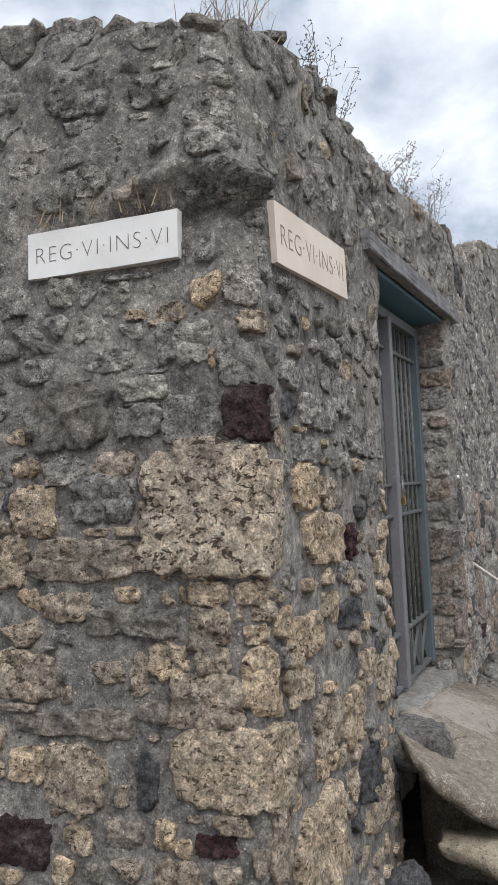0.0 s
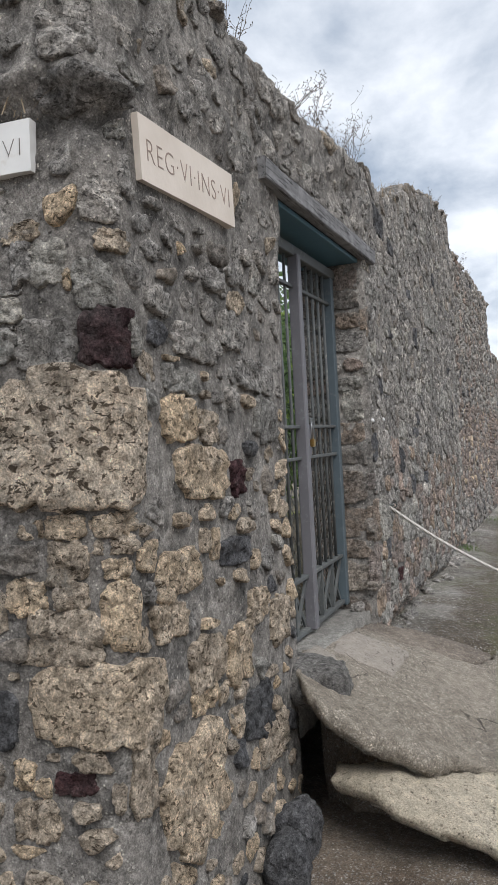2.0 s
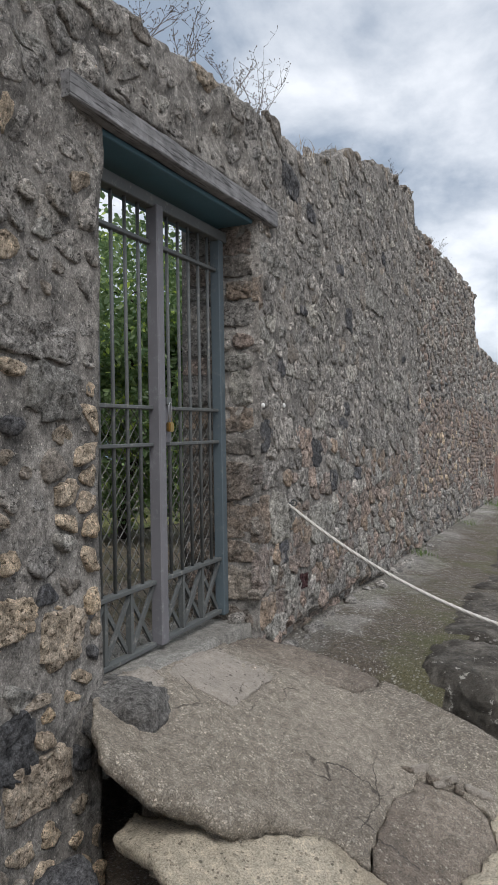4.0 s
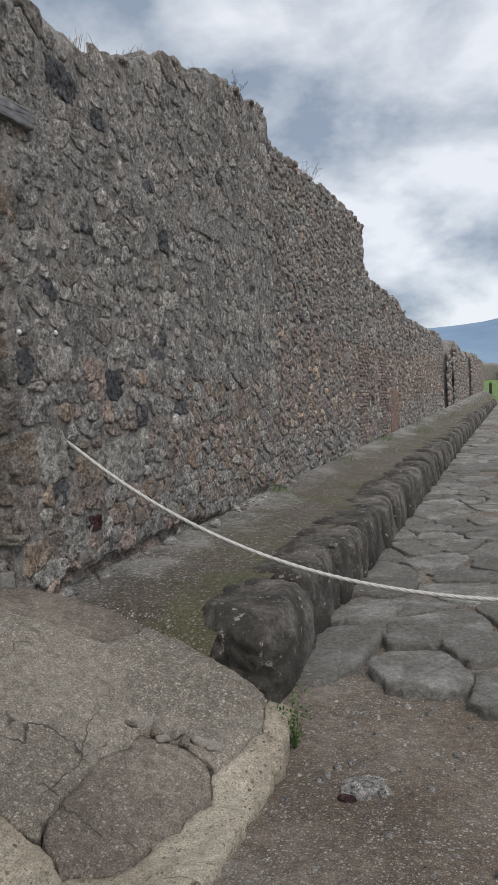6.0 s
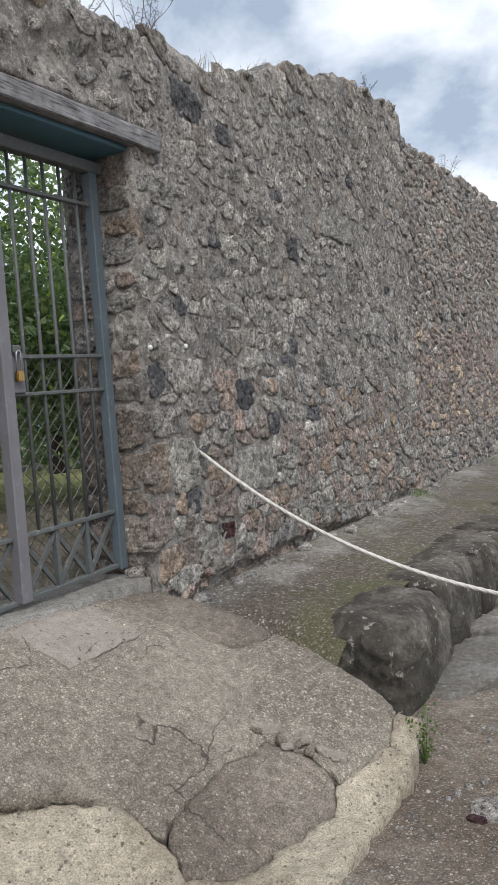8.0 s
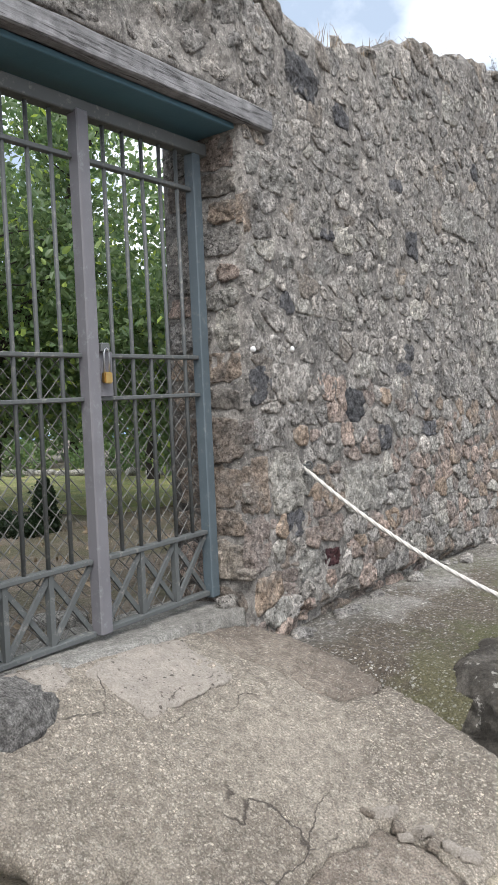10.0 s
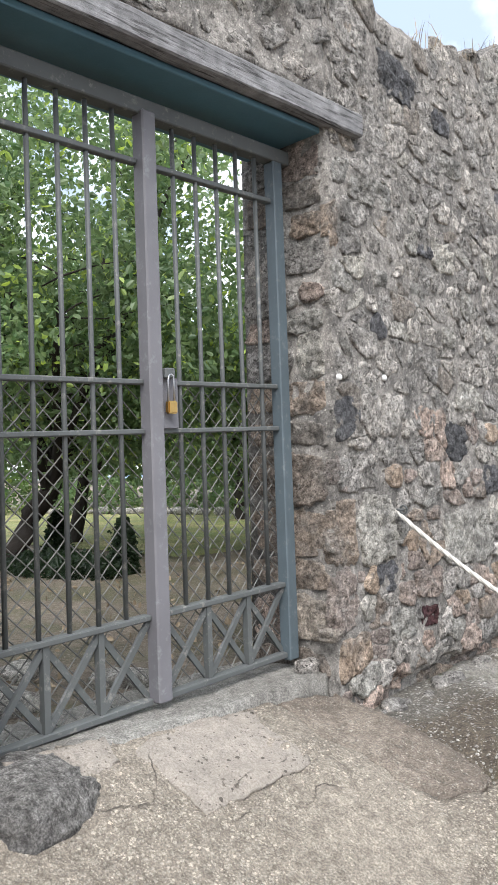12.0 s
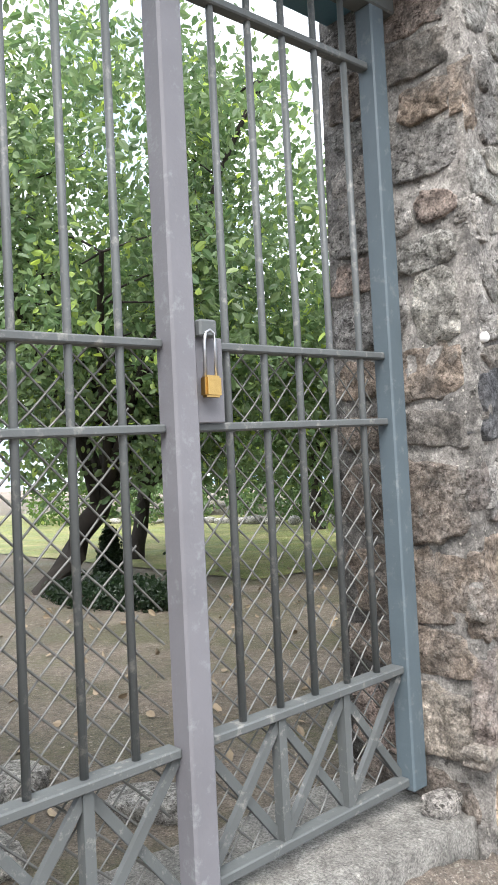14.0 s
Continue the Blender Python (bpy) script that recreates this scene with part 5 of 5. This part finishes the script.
def dry_weed(x, y, z, height, seed, stems=4, material="dry_dark"):
    rnd = random.Random(seed)
    root = empty("dry_weed", x, y, z, "thin leafless dry weed growing on the wall top", "weed", "dry weeds on the wall")
    pieces, buds = [], []
    for _ in range(stems):
        d = (rnd.uniform(-0.5, 0.5), rnd.uniform(-0.2, 0.9), 1)
        pts, t = twig(rnd, (x + rnd.uniform(-0.03, 0.03), y + rnd.uniform(-0.03, 0.03), z - 0.03), d, height * rnd.uniform(0.7, 1.1), 0.0026, 0.16, 9)
        pieces.append(t)
        for k in range(2, 10):
            for _ in range(rnd.choice((0, 1, 1, 2))):
                side = (rnd.uniform(-1, 1), rnd.uniform(-1, 1), rnd.uniform(0.1, 1))
                sub, t2 = twig(rnd, pts[k], side, height * rnd.uniform(0.10, 0.24), 0.0014, 0.3, 4)
                pieces.append(t2)
                for q in (sub[-1], sub[-2]):
                    e = q + Vector((rnd.uniform(-1, 1), rnd.uniform(-1, 1), rnd.uniform(0, 1))) * 0.02
                    pieces.append(tube([q, e], 0.001, 3, False))
                    buds.append(tube([e - Vector((0, 0, 0.003)), e, e + Vector((0, 0, 0.004))], [0.001, 0.0035, 0.001], 4))
    under(obj("stem", *gather(pieces), M[material]), root)
    under(obj("seed_heads", *gather(buds), M[material]), root)["kind"] = "stuff"


def tuft(x, y, z, height, seed, material="dry", n=60, spread=0.06, label="tuft of dry straw-coloured grass on the wall", category="grass tuft"):
    rnd = random.Random(seed)
    verts, faces = [], []
    for _ in range(n):
        bx, by = x + rnd.gauss(0, spread), y + rnd.gauss(0, spread)
        lean, h = Vector((rnd.gauss(0, 0.4), rnd.gauss(0, 0.4), 1)).normalized(), height * rnd.uniform(0.45, 1.1)
        w = Vector((rnd.uniform(-1, 1), rnd.uniform(-1, 1), 0)).normalized() * 0.0018
        b = Vector((bx, by, z - 0.02))
        m = b + lean * h * 0.6
        t = b + lean * h + Vector((lean.x, lean.y, -0.2)) * h * 0.3
        o = len(verts)
        verts += [b - w, b + w, m + w * 0.7, m - w * 0.7, t]
        faces += [(o, o + 1, o + 2, o + 3), (o + 3, o + 2, o + 4)]
    ob = obj("grass_tuft", verts, faces, M[material])
    tagged(ob, label, category, "grass tufts", "stuff")


for i, (yy, dx, hh, st) in enumerate(((2.55, -0.06, 0.26, 3), (2.85, -0.12, 0.38, 5), (3.0, -0.05, 0.34, 4), (3.7, -0.1, 0.36, 5), (4.0, -0.05, 0.34, 4), (4.4, -0.05, 0.30, 3), (4.85, -0.12, 0.62, 6), (5.05, -0.2, 0.40, 4), (8.0, -0.1, 0.22, 3), (11.0, -0.1, 0.35, 5))):
    s = yy - CORNER_Y
    p = surface(s, wall_top(s), dx)
    dry_weed(p.x, p.y, p.z, hh, 30 + i, st)
for i, (yy, hh, k) in enumerate(((1.93, 0.13, 90), (2.02, 0.10, 60), (2.6, 0.06, 30), (5.35, 0.12, 80), (5.75, 0.08, 50), (6.2, 0.10, 70), (6.9, 0.07, 40), (7.7, 0.08, 40), (8.3, 0.08, 40), (10.4, 0.12, 50), (11.2, 0.10, 40), (4.6, 0.08, 50))):
    s = yy - CORNER_Y
    p = surface(s, wall_top(s), -0.08)
    tuft(p.x, p.y, p.z, hh, 60 + i, n=k)
for i in range(5):
    s = -0.62 + 0.1 * i
    p = surface(s, 2.335, 0.015)
    tuft(p.x, p.y, p.z, 0.09, 90 + i, n=14, spread=0.03, label="dry straw stalks caught above the marble plaque")
for i, (x, y) in enumerate(((-0.88, 8.35), (-0.9, 8.5), (-0.85, 11.4), (-0.9, 14.5), (-0.6, 17.0), (-0.8, 19), (-0.75, 22), (-0.5, 24.5), (0.2, 17.5), (0.3, 21))):
    tuft(x, y, walk_h(x, y) if x < 0 else road_z(y) + 0.02, 0.10 + 0.012 * max(0, y - 8), 120 + i, "weed", 70, 0.05 + 0.01 * max(0, y - 8), "green weeds at the foot of the wall", "weed")


def leaves_mesh(rnd, points, size, spread, per):
    """Folded leaves scattered round points."""
    n = len(points) * per
    g = np.random.RandomState(rnd.randrange(10 ** 6))
    c = np.repeat(np.array(points), per, axis=0) + g.normal(0, spread, (n, 3))
    d = g.normal(0, 1, (n, 3)) + np.array((0, 0, -0.25))
    d /= np.linalg.norm(d, axis=1)[:, None]
    w = np.cross(d, g.normal(0, 1, (n, 3)))
    w /= np.linalg.norm(w, axis=1)[:, None]
    up = np.cross(w, d)
    ln = (size * g.uniform(0.6, 1.25, n))[:, None]
    base, tip = c - d * ln / 2, c + d * ln / 2 - up * ln * 0.12
    rise = up * ln * 0.05
    l1, r1 = c - d * ln * 0.2 + w * ln * 0.26 + rise, c - d * ln * 0.2 - w * ln * 0.26 + rise
    l2, r2 = c + d * ln * 0.2 + w * ln * 0.24 + rise * 0.4, c + d * ln * 0.2 - w * ln * 0.24 + rise * 0.4
    verts = np.stack([base, l1, l2, tip, r2, r1], 1).reshape(-1, 3)
    i = np.arange(n) * 6
    faces = np.concatenate([np.stack([i, i + 1, i + 2, i + 3], 1), np.stack([i, i + 3, i + 4, i + 5], 1)]).tolist()
    return verts.tolist(), faces


def tree(x, y, z, lean, fork, crown, radius, tall, seed, leaf, material, label, limbs=7, twigs=14, per=16, trunk=0.09, spread=0.13):
    """Trunk, limbs that fork from it and a crown of leaves round their twigs."""
    rnd = random.Random(seed)
    root = empty("tree", x, y, z, label, "tree", "garden trees")
    base, top = Vector((x, y, z - 0.05)), Vector((x + lean[0], y + lean[1], z + fork))
    pts = [base.lerp(top, k / 6) + Vector((rnd.uniform(-1, 1), rnd.uniform(-1, 1), 0)) * 0.04 * (0 < k < 6) for k in range(7)]
    pieces = [tube(pts, [trunk * (1.25 - 0.08 * k) for k in range(7)], 10, False)]
    limb_pieces, anchors = [], []
    for k in range(limbs):
        a = 2 * math.pi * (k + rnd.uniform(-0.3, 0.3)) / limbs
        e = Vector((crown[0] + radius * 0.75 * math.cos(a) * rnd.uniform(0.5, 1), crown[1] + radius * 0.75 * math.sin(a) * rnd.uniform(0.5, 1), crown[2] + tall * rnd.uniform(-0.35, 0.6)))
        start = pts[rnd.choice((4, 5, 6))]
        mids = [start.lerp(e, q) + Vector((rnd.uniform(-1, 1), rnd.uniform(-1, 1), rnd.uniform(0, 1))) * 0.12 * math.sin(math.pi * q) for q in (0, 0.2, 0.4, 0.6, 0.8, 1)]
        limb_pieces.append(tube(mids, [trunk * 0.5 * (1 - 0.14 * q) for q in range(6)], 6, False))
        for m in mids[2:]:
            for _ in range(3):
                tw, t = twig(rnd, m, (rnd.uniform(-1, 1), rnd.uniform(-1, 1), rnd.uniform(-0.5, 1)), radius * rnd.uniform(0.25, 0.5), 0.009, 0.3, 5)
                limb_pieces.append(t)
                anchors += [tuple(q) for q in tw[2:]]
    for _ in range(limbs * twigs):
        a, h = rnd.uniform(0, 2 * math.pi), rnd.uniform(-1, 1)
        q = math.sqrt(1 - h * h) * rnd.uniform(0.45, 1.05) * (1 + 0.3 * nz(a, h, seed, 1.6))
        anchors.append((crown[0] + radius * q * math.cos(a), crown[1] + radius * q * math.sin(a), crown[2] + tall * h * rnd.uniform(0.6, 1.08)))
    under(obj("trunk", *gather(pieces), M["bark"]), root)
    under(obj("branch", *gather(limb_pieces), M["bark"]), root)
    v, f = leaves_mesh(rnd, anchors, leaf, spread, per)
    under(obj("crown", v, f, M[material], smooth=False), root)["label"] = "dense glossy dark-green leaves"


tree(-5.9, 6.0, 0.5, (0.35, 0.55), 1.0, (-5.2, 6.3, 3.15), 2.05, 1.9, 5, 0.072, "leaf", "bushy citrus tree with dark glossy leaves in the garden", 10, 46, 40, 0.10, 0.11)
tree(-4.5, 9.0, 0.5, (0.2, -0.2), 0.9, (-4.2, 8.8, 2.5), 1.6, 1.7, 6, 0.078, "leaf", "smaller citrus tree with low leafy branches", 9, 44, 32, 0.07, 0.11)
tree(-7.6, 8.0, 0.5, (0.1, 0.2), 1.2, (-7.4, 8.3, 2.9), 1.9, 1.4, 7, 0.10, "leaf", "leafy citrus tree further back in the garden", 8, 30, 24, 0.08)
tree(-9.0, 12.5, 0.5, (0, 0), 1.4, (-9.0, 12.5, 2.9), 2.3, 1.6, 8, 0.15, "far_leaf", "broad tree behind the lawn", 8, 20, 12, 0.10, 0.2)
tree(-4.8, 13.0, 0.5, (0, 0), 1.2, (-4.8, 13.0, 2.9), 2.2, 1.9, 16, 0.14, "far_leaf", "broad leafy tree beside the lawn", 8, 24, 14, 0.10, 0.2)
tree(-13, 17.5, 0.5, (0, 0), 1.2, (-13, 17.5, 2.6), 3.2, 2.0, 9, 0.22, "far_leaf", "large leafy tree at the end of the garden", 8, 22, 12, 0.14, 0.3)
tree(-18, 14.5, 0.5, (0, 0), 1.2, (-18, 14.5, 2.7), 3.4, 2.2, 10, 0.24, "far_leaf", "large leafy tree at the end of the garden", 8, 22, 12, 0.14, 0.3)
tree(-8, 20, 0.5, (0, 0), 1.2, (-8, 20, 2.6), 3.2, 2.0, 12, 0.24, "far_leaf", "large leafy tree at the end of the garden", 8, 22, 12, 0.14, 0.3)
tree(-21, 21, 0.5, (0, 0), 1.2, (-21, 21, 3.0), 4.2, 2.6, 14, 0.3, "far_leaf", "large leafy tree at the end of the garden", 8, 22, 12, 0.16, 0.4)


def shrub(name, x, y, rx, ry, h, seed, material, label, category, leaf=0.03, n=420, cone=0.0):
    rnd = random.Random(seed)
    pts = []
    for _ in range(n):
        a, t = rnd.uniform(0, 2 * math.pi), rnd.random()
        k = (math.sin(math.pi * min(1, 0.15 + 0.85 * t)) ** 0.5 if not cone else (1 - t) ** 0.6 * (0.55 + 0.45 * min(1, t * 5))) * rnd.uniform(0.75, 1.05)
        pts.append((x + rx * k * math.cos(a), y + ry * k * math.sin(a), 0.5 + h * t))
    v, f = leaves_mesh(rnd, pts, leaf, leaf * 0.6, 8)
    tagged(obj(name, v, f, M[material], smooth=False), label, category)


shrub("topiary_bush", -5.75, 6.55, 0.14, 0.14, 0.48, 1, "hedge", "small dark clipped topiary bush in the garden bed", "bush", 0.035, 420, 1.0)
shrub("topiary_bush", -4.45, 6.35, 0.13, 0.13, 0.45, 2, "hedge", "small dark clipped topiary bush in the garden bed", "bush", 0.035, 420, 1.0)
shrub("low_hedge", -5.0, 6.1, 0.75, 0.35, 0.15, 3, "hedge", "low dark hedge between the topiary bushes", "hedge", 0.04, 800)
for i, (x, y, r, h, m) in enumerate(((-10.5, 14.8, 0.7, 0.6, "weed"), (-12, 14.2, 0.9, 0.7, "far_leaf"), (-9, 16.2, 0.8, 0.7, "weed"), (-14, 13, 1.0, 0.8, "far_leaf"), (-7.5, 16, 0.7, 0.55, "far_leaf"), (-16.5, 12, 1.0, 0.9, "weed"), (-6.2, 15.0, 0.6, 0.5, "weed"))):
    shrub("garden_shrub", x, y, r, r, h, 20 + i, m, "low green shrub along the garden border", "shrub", 0.10, 160)
br = random.Random(4)
for i in range(22):
    q = i / 21
    x, y = -15.5 + 9.5 * q, 12.6 + 1.6 * q
    b = rock("border_stone", (br.uniform(0.2, 0.5), br.uniform(0.15, 0.3), br.uniform(0.08, 0.2)), i, M["pale"], cuts=3, power=3, rough=0.2)
    b.matrix_world = pose(x, y, 0.5, 0, 0, br.uniform(0, 90))
    tagged(b, "pale stone edging the garden bed", "stone", "garden border stones")
for i, (x, y, w) in enumerate(((-1.75, 3.75, 0.28), (-1.7, 4.2, 0.24), (-1.9, 3.4, 0.3), (-2.1, 4.0, 0.22))):
    b = rock("flat_stone", (w, w * 0.7, 0.08), i + 50, M["pale"], cuts=4, power=4, rough=0.15)
    b.matrix_world = pose(x, y, 0.48, 0, 0, 37 * i)
    tagged(b, "flat pale stone on the earth inside the gate", "stone", "flat stones inside the gate")
fl = random.Random(15)
litter = []
for _ in range(420):
    x, y = fl.uniform(-6, -1.5), fl.uniform(3.2, 8.5)
    litter.append((x, y, garden_h(x, y) + 0.012))
v, f = leaves_mesh(fl, litter, 0.05, 0.004, 1)
tagged(obj("fallen_leaves", v, f, M["dry"], smooth=False), "scattered dry fallen leaves on the garden earth", "leaves", kind="stuff")

# weed at the tip of the ramp and pebbles on the road
wr = random.Random(2)
root = empty("small_weed", 0.36, 4.36, 0.02, "small green weed growing beside the ramp edge", "weed")
stems, tips = [], []
for _ in range(6):
    pts, t = twig(wr, (0.36, 4.36, 0.0), (wr.uniform(-0.4, 0.4), wr.uniform(-0.4, 0.4), 1), wr.uniform(0.14, 0.24), 0.003, 0.15, 6)
    stems.append(t)
    tips += [tuple(p) for p in pts[1:]]
under(obj("stem", *gather(stems), M["weed"]), root)
under(obj("leaves", *leaves_mesh(wr, tips, 0.018, 0.012, 3), M["weed"], smooth=False), root)

pb = random.Random(77)
pebbles = []
for _ in range(3600):
    x, y = pb.uniform(-0.9, 2.6), pb.uniform(0.8, 7.0)
    if -0.95 < x < 0.42 and 2.85 < y < 4.7:
        continue
    walkway = x < 0.1 and y > 4.7
    z = walk_h(x, y) if walkway else ground_h(x, y)
    r = pb.choice((0.003, 0.004, 0.005, 0.006, 0.008, 0.010, 0.018) if x > 0 else (0.003, 0.004, 0.005))
    a = pb.uniform(0, 6.3)
    ring = [(math.cos(a + k * 1.257) * r * pb.uniform(0.7, 1.2), math.sin(a + k * 1.257) * r * pb.uniform(0.7, 1.2)) for k in range(5)]
    verts = [Vector((x + p, y + q, z - 0.002)) for p, q in ring] + [Vector((x + p * 0.7, y + q * 0.7, z + r * 0.6)) for p, q in ring]
    faces = [(k, (k + 1) % 5, 5 + (k + 1) % 5, 5 + k) for k in range(5)] + [(5, 6, 7, 8, 9)]
    pebbles.append((verts, faces))
tagged(obj("pebbles", *gather(pebbles), M["grey"]), "loose grey and pale pebbles on the earth", "pebbles", kind="stuff")

# ---- the far end of the street ----


FAR_STONES = random.Random(31)


def far_wall(name, x, y0, y1, top, label, thick=0.6):
    n = int((y1 - y0) / 0.35) + 2
    verts, faces = [], []
    for i in range(n + 1):
        y = y0 + (y1 - y0) * i / n
        t = top + 0.35 * fbm(y, x, 1, 0.5, 4)
        for q in range(9):
            z = 0.3 + (t - 0.3) * q / 8
            verts.append(Vector((x + 0.03 * nz(y, z, 2, 3), y, z)))
        verts += [Vector((x - thick / 2, y, t + 0.05)), Vector((x - thick, y, t)), Vector((x - thick, y, 0.3))]
    w = 12
    for i in range(n):
        for q in range(w - 1):
            faces.append((i * w + q, (i + 1) * w + q, (i + 1) * w + q + 1, i * w + q + 1))
    faces.append(tuple(range(w)))
    faces.append(tuple(range(n * w, n * w + w))[::-1])
    ob = obj(name, verts, faces, M["mortar"])
    stones = []
    for u, v, poly in cells(y0, y1, 0.6, top + 0.3, 0.30, 0.18, lambda a, b: b < top - 0.12 + 0.35 * fbm(a, x, 1, 0.5, 4)):
        cu, cv, ring = rounded(poly, FAR_STONES.uniform(0.8, 0.95), 8, 0.15, u * 7 + v)
        stones.append((pillow(lambda a, b, c: Vector((x + c + 0.03 * nz(a, b, 2, 3), a, b)), cu, cv, ring, 0.05, u + v, rings=(1.0, 0.9)), FAR_STONES.choice(("pink", "grey", "pink", "brown"))))
    vs, fs = gather([g for g, _ in stones])
    obj("rubble", vs, fs, [M[k] for k in KINDS], ob, indices=[KINDS.index(k) for g, k in stones for _ in g[1]])["kind"] = "stuff"
    return tagged(ob, label, "wall", kind="structure")


far_wall("wall_5", -1.6, 28.0, 33.0, 3.2, "recessed ruined wall beyond a side opening")
far_wall("wall_6", -1.0, 33.0, 42.0, 3.5, "distant ruined rubble wall along the street")
far_wall("wall_7", -1.0, 46.0, 64.0, 3.8, "distant ruined rubble wall along the street")
far_wall("wall_8", -1.05, 30.6, 31.6, 3.0, "ruined pier beside the street", 0.5)
sheet("meadow", [-60, -20, -6, 0, 6, 20, 60], [64.5, 70, 80, 95, 115, 140], lambda x, y: 0.98 + 0.05 * (y - 64.5) + 0.1 * nz(x, y, 0, 0.1), M["meadow"], "bright green meadow rising beyond the end of the street", "meadow")
for i in range(8):
    b = rock("wooden_post", (0.22, 0.22, 1.5), i + 90, M["bark"], cuts=3, power=8, rough=0.06)
    b.matrix_world = pose(-3.2 + 1.3 * i, 67 + 0.3 * i, 1.05, 0, 0, 5 * i)
    tagged(b, "dark wooden post at the end of the street", "post", "posts before the meadow")
for i in range(7):
    b = rock("distant_ruin", (5 + (i * 3) % 4, 3, 2.2 + (i * 5) % 3), i + 120, M["brown"], cuts=5, power=5, rough=0.2)
    b.matrix_world = pose(-14 + 5.2 * i, 125 + (i * 7) % 9, 3.6, 0, 0, 12 * i)
    tagged(b, "crumbling brown ruin on the far rise", "ruin", "distant ruins")


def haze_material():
    n = Nodes("slope_painted_haze_blue")
    # the haze of distant air is painted into the slope's base colour
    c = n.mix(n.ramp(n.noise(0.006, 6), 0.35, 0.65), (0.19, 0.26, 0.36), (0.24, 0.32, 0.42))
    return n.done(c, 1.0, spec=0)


verts, faces, nx = [], [], 60
for i in range(nx + 1):
    x = -2600 + 5200 * i / nx
    h = 285 + 30 * fbm(x, 0, 0, 0.0012, 4) - 0.00003 * (x - 300) ** 2
    for q in range(5):
        verts.append(Vector((x, 1700 + 300 * q, (max(h, 20)) * math.sin(math.pi / 2 * q / 4) + (-4 if q == 0 else 0))))
for i in range(nx):
    for q in range(4):
        faces.append((i * 5 + q, (i + 1) * 5 + q, (i + 1) * 5 + q + 1, i * 5 + q + 1))
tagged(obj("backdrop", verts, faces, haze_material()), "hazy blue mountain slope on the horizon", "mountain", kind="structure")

# rubble fallen from the foot of the street wall
fr = random.Random(41)
debris = []
for _ in range(70):
    y = fr.uniform(4.75, 9.5)
    x = -0.93 + abs(fr.gauss(0, 0.035))
    r = fr.choice((0.010, 0.014, 0.02, 0.03, 0.045))
    bm = bmesh.new()
    bmesh.ops.create_icosphere(bm, subdivisions=2, radius=1)
    vs = [Vector((x + v.co.x * r * (1 + 0.5 * fbm(v.co.x + y, v.co.y, v.co.z, 1.2, 2)), y + v.co.y * r * 1.3 * (1 + 0.5 * fbm(v.co.x, v.co.y + y, v.co.z, 1.2, 2)), walk_h(x, y) + r * 0.1 + v.co.z * r * 0.7)) for v in bm.verts]
    bm.verts.ensure_lookup_table()
    debris.append((vs, [tuple(q.index for q in f.verts) for f in bm.faces]))
    bm.free()
tagged(obj("debris", *gather(debris), M["grey"]), "small fallen rubble along the foot of the wall", "rubble", kind="stuff")

# white tell-tale dots and the rope's eye bolt on the street wall
M["white"] = plain_material("white_paint", (0.8, 0.79, 0.77), 0.7, vary=0)
for y, z in ((4.632, 1.648), (4.933, 1.668)):
    p = wall_place(y - CORNER_Y, z, 0.0)
    dot = obj("wall_marker", *tube([(p.x - 0.02, y, z), (p.x + 0.010, y, z), (p.x + 0.014, y, z)], [0.013, 0.012, 0.007], 12), M["white"])
    tagged(dot, "small white plaster marker dot on the wall", "marker", "marker dots")
bolt = empty("eye_bolt", -0.94, 5.0, 1.15, "small rusty iron eye bolt holding the rope", "bolt")
under(obj("shank", *tube([(-0.98, 5.0, 1.147), (-0.905, 5.0, 1.147)], 0.005, 8), M["gate"]), bolt)
eye = [(-0.905 + 0.016 * math.cos(a), 5.0, 1.147 + 0.016 * math.sin(a)) for a in [k * math.pi / 6 for k in range(13)]]
under(obj("ring", *tube(eye, 0.004, 6), M["gate"]), bolt)
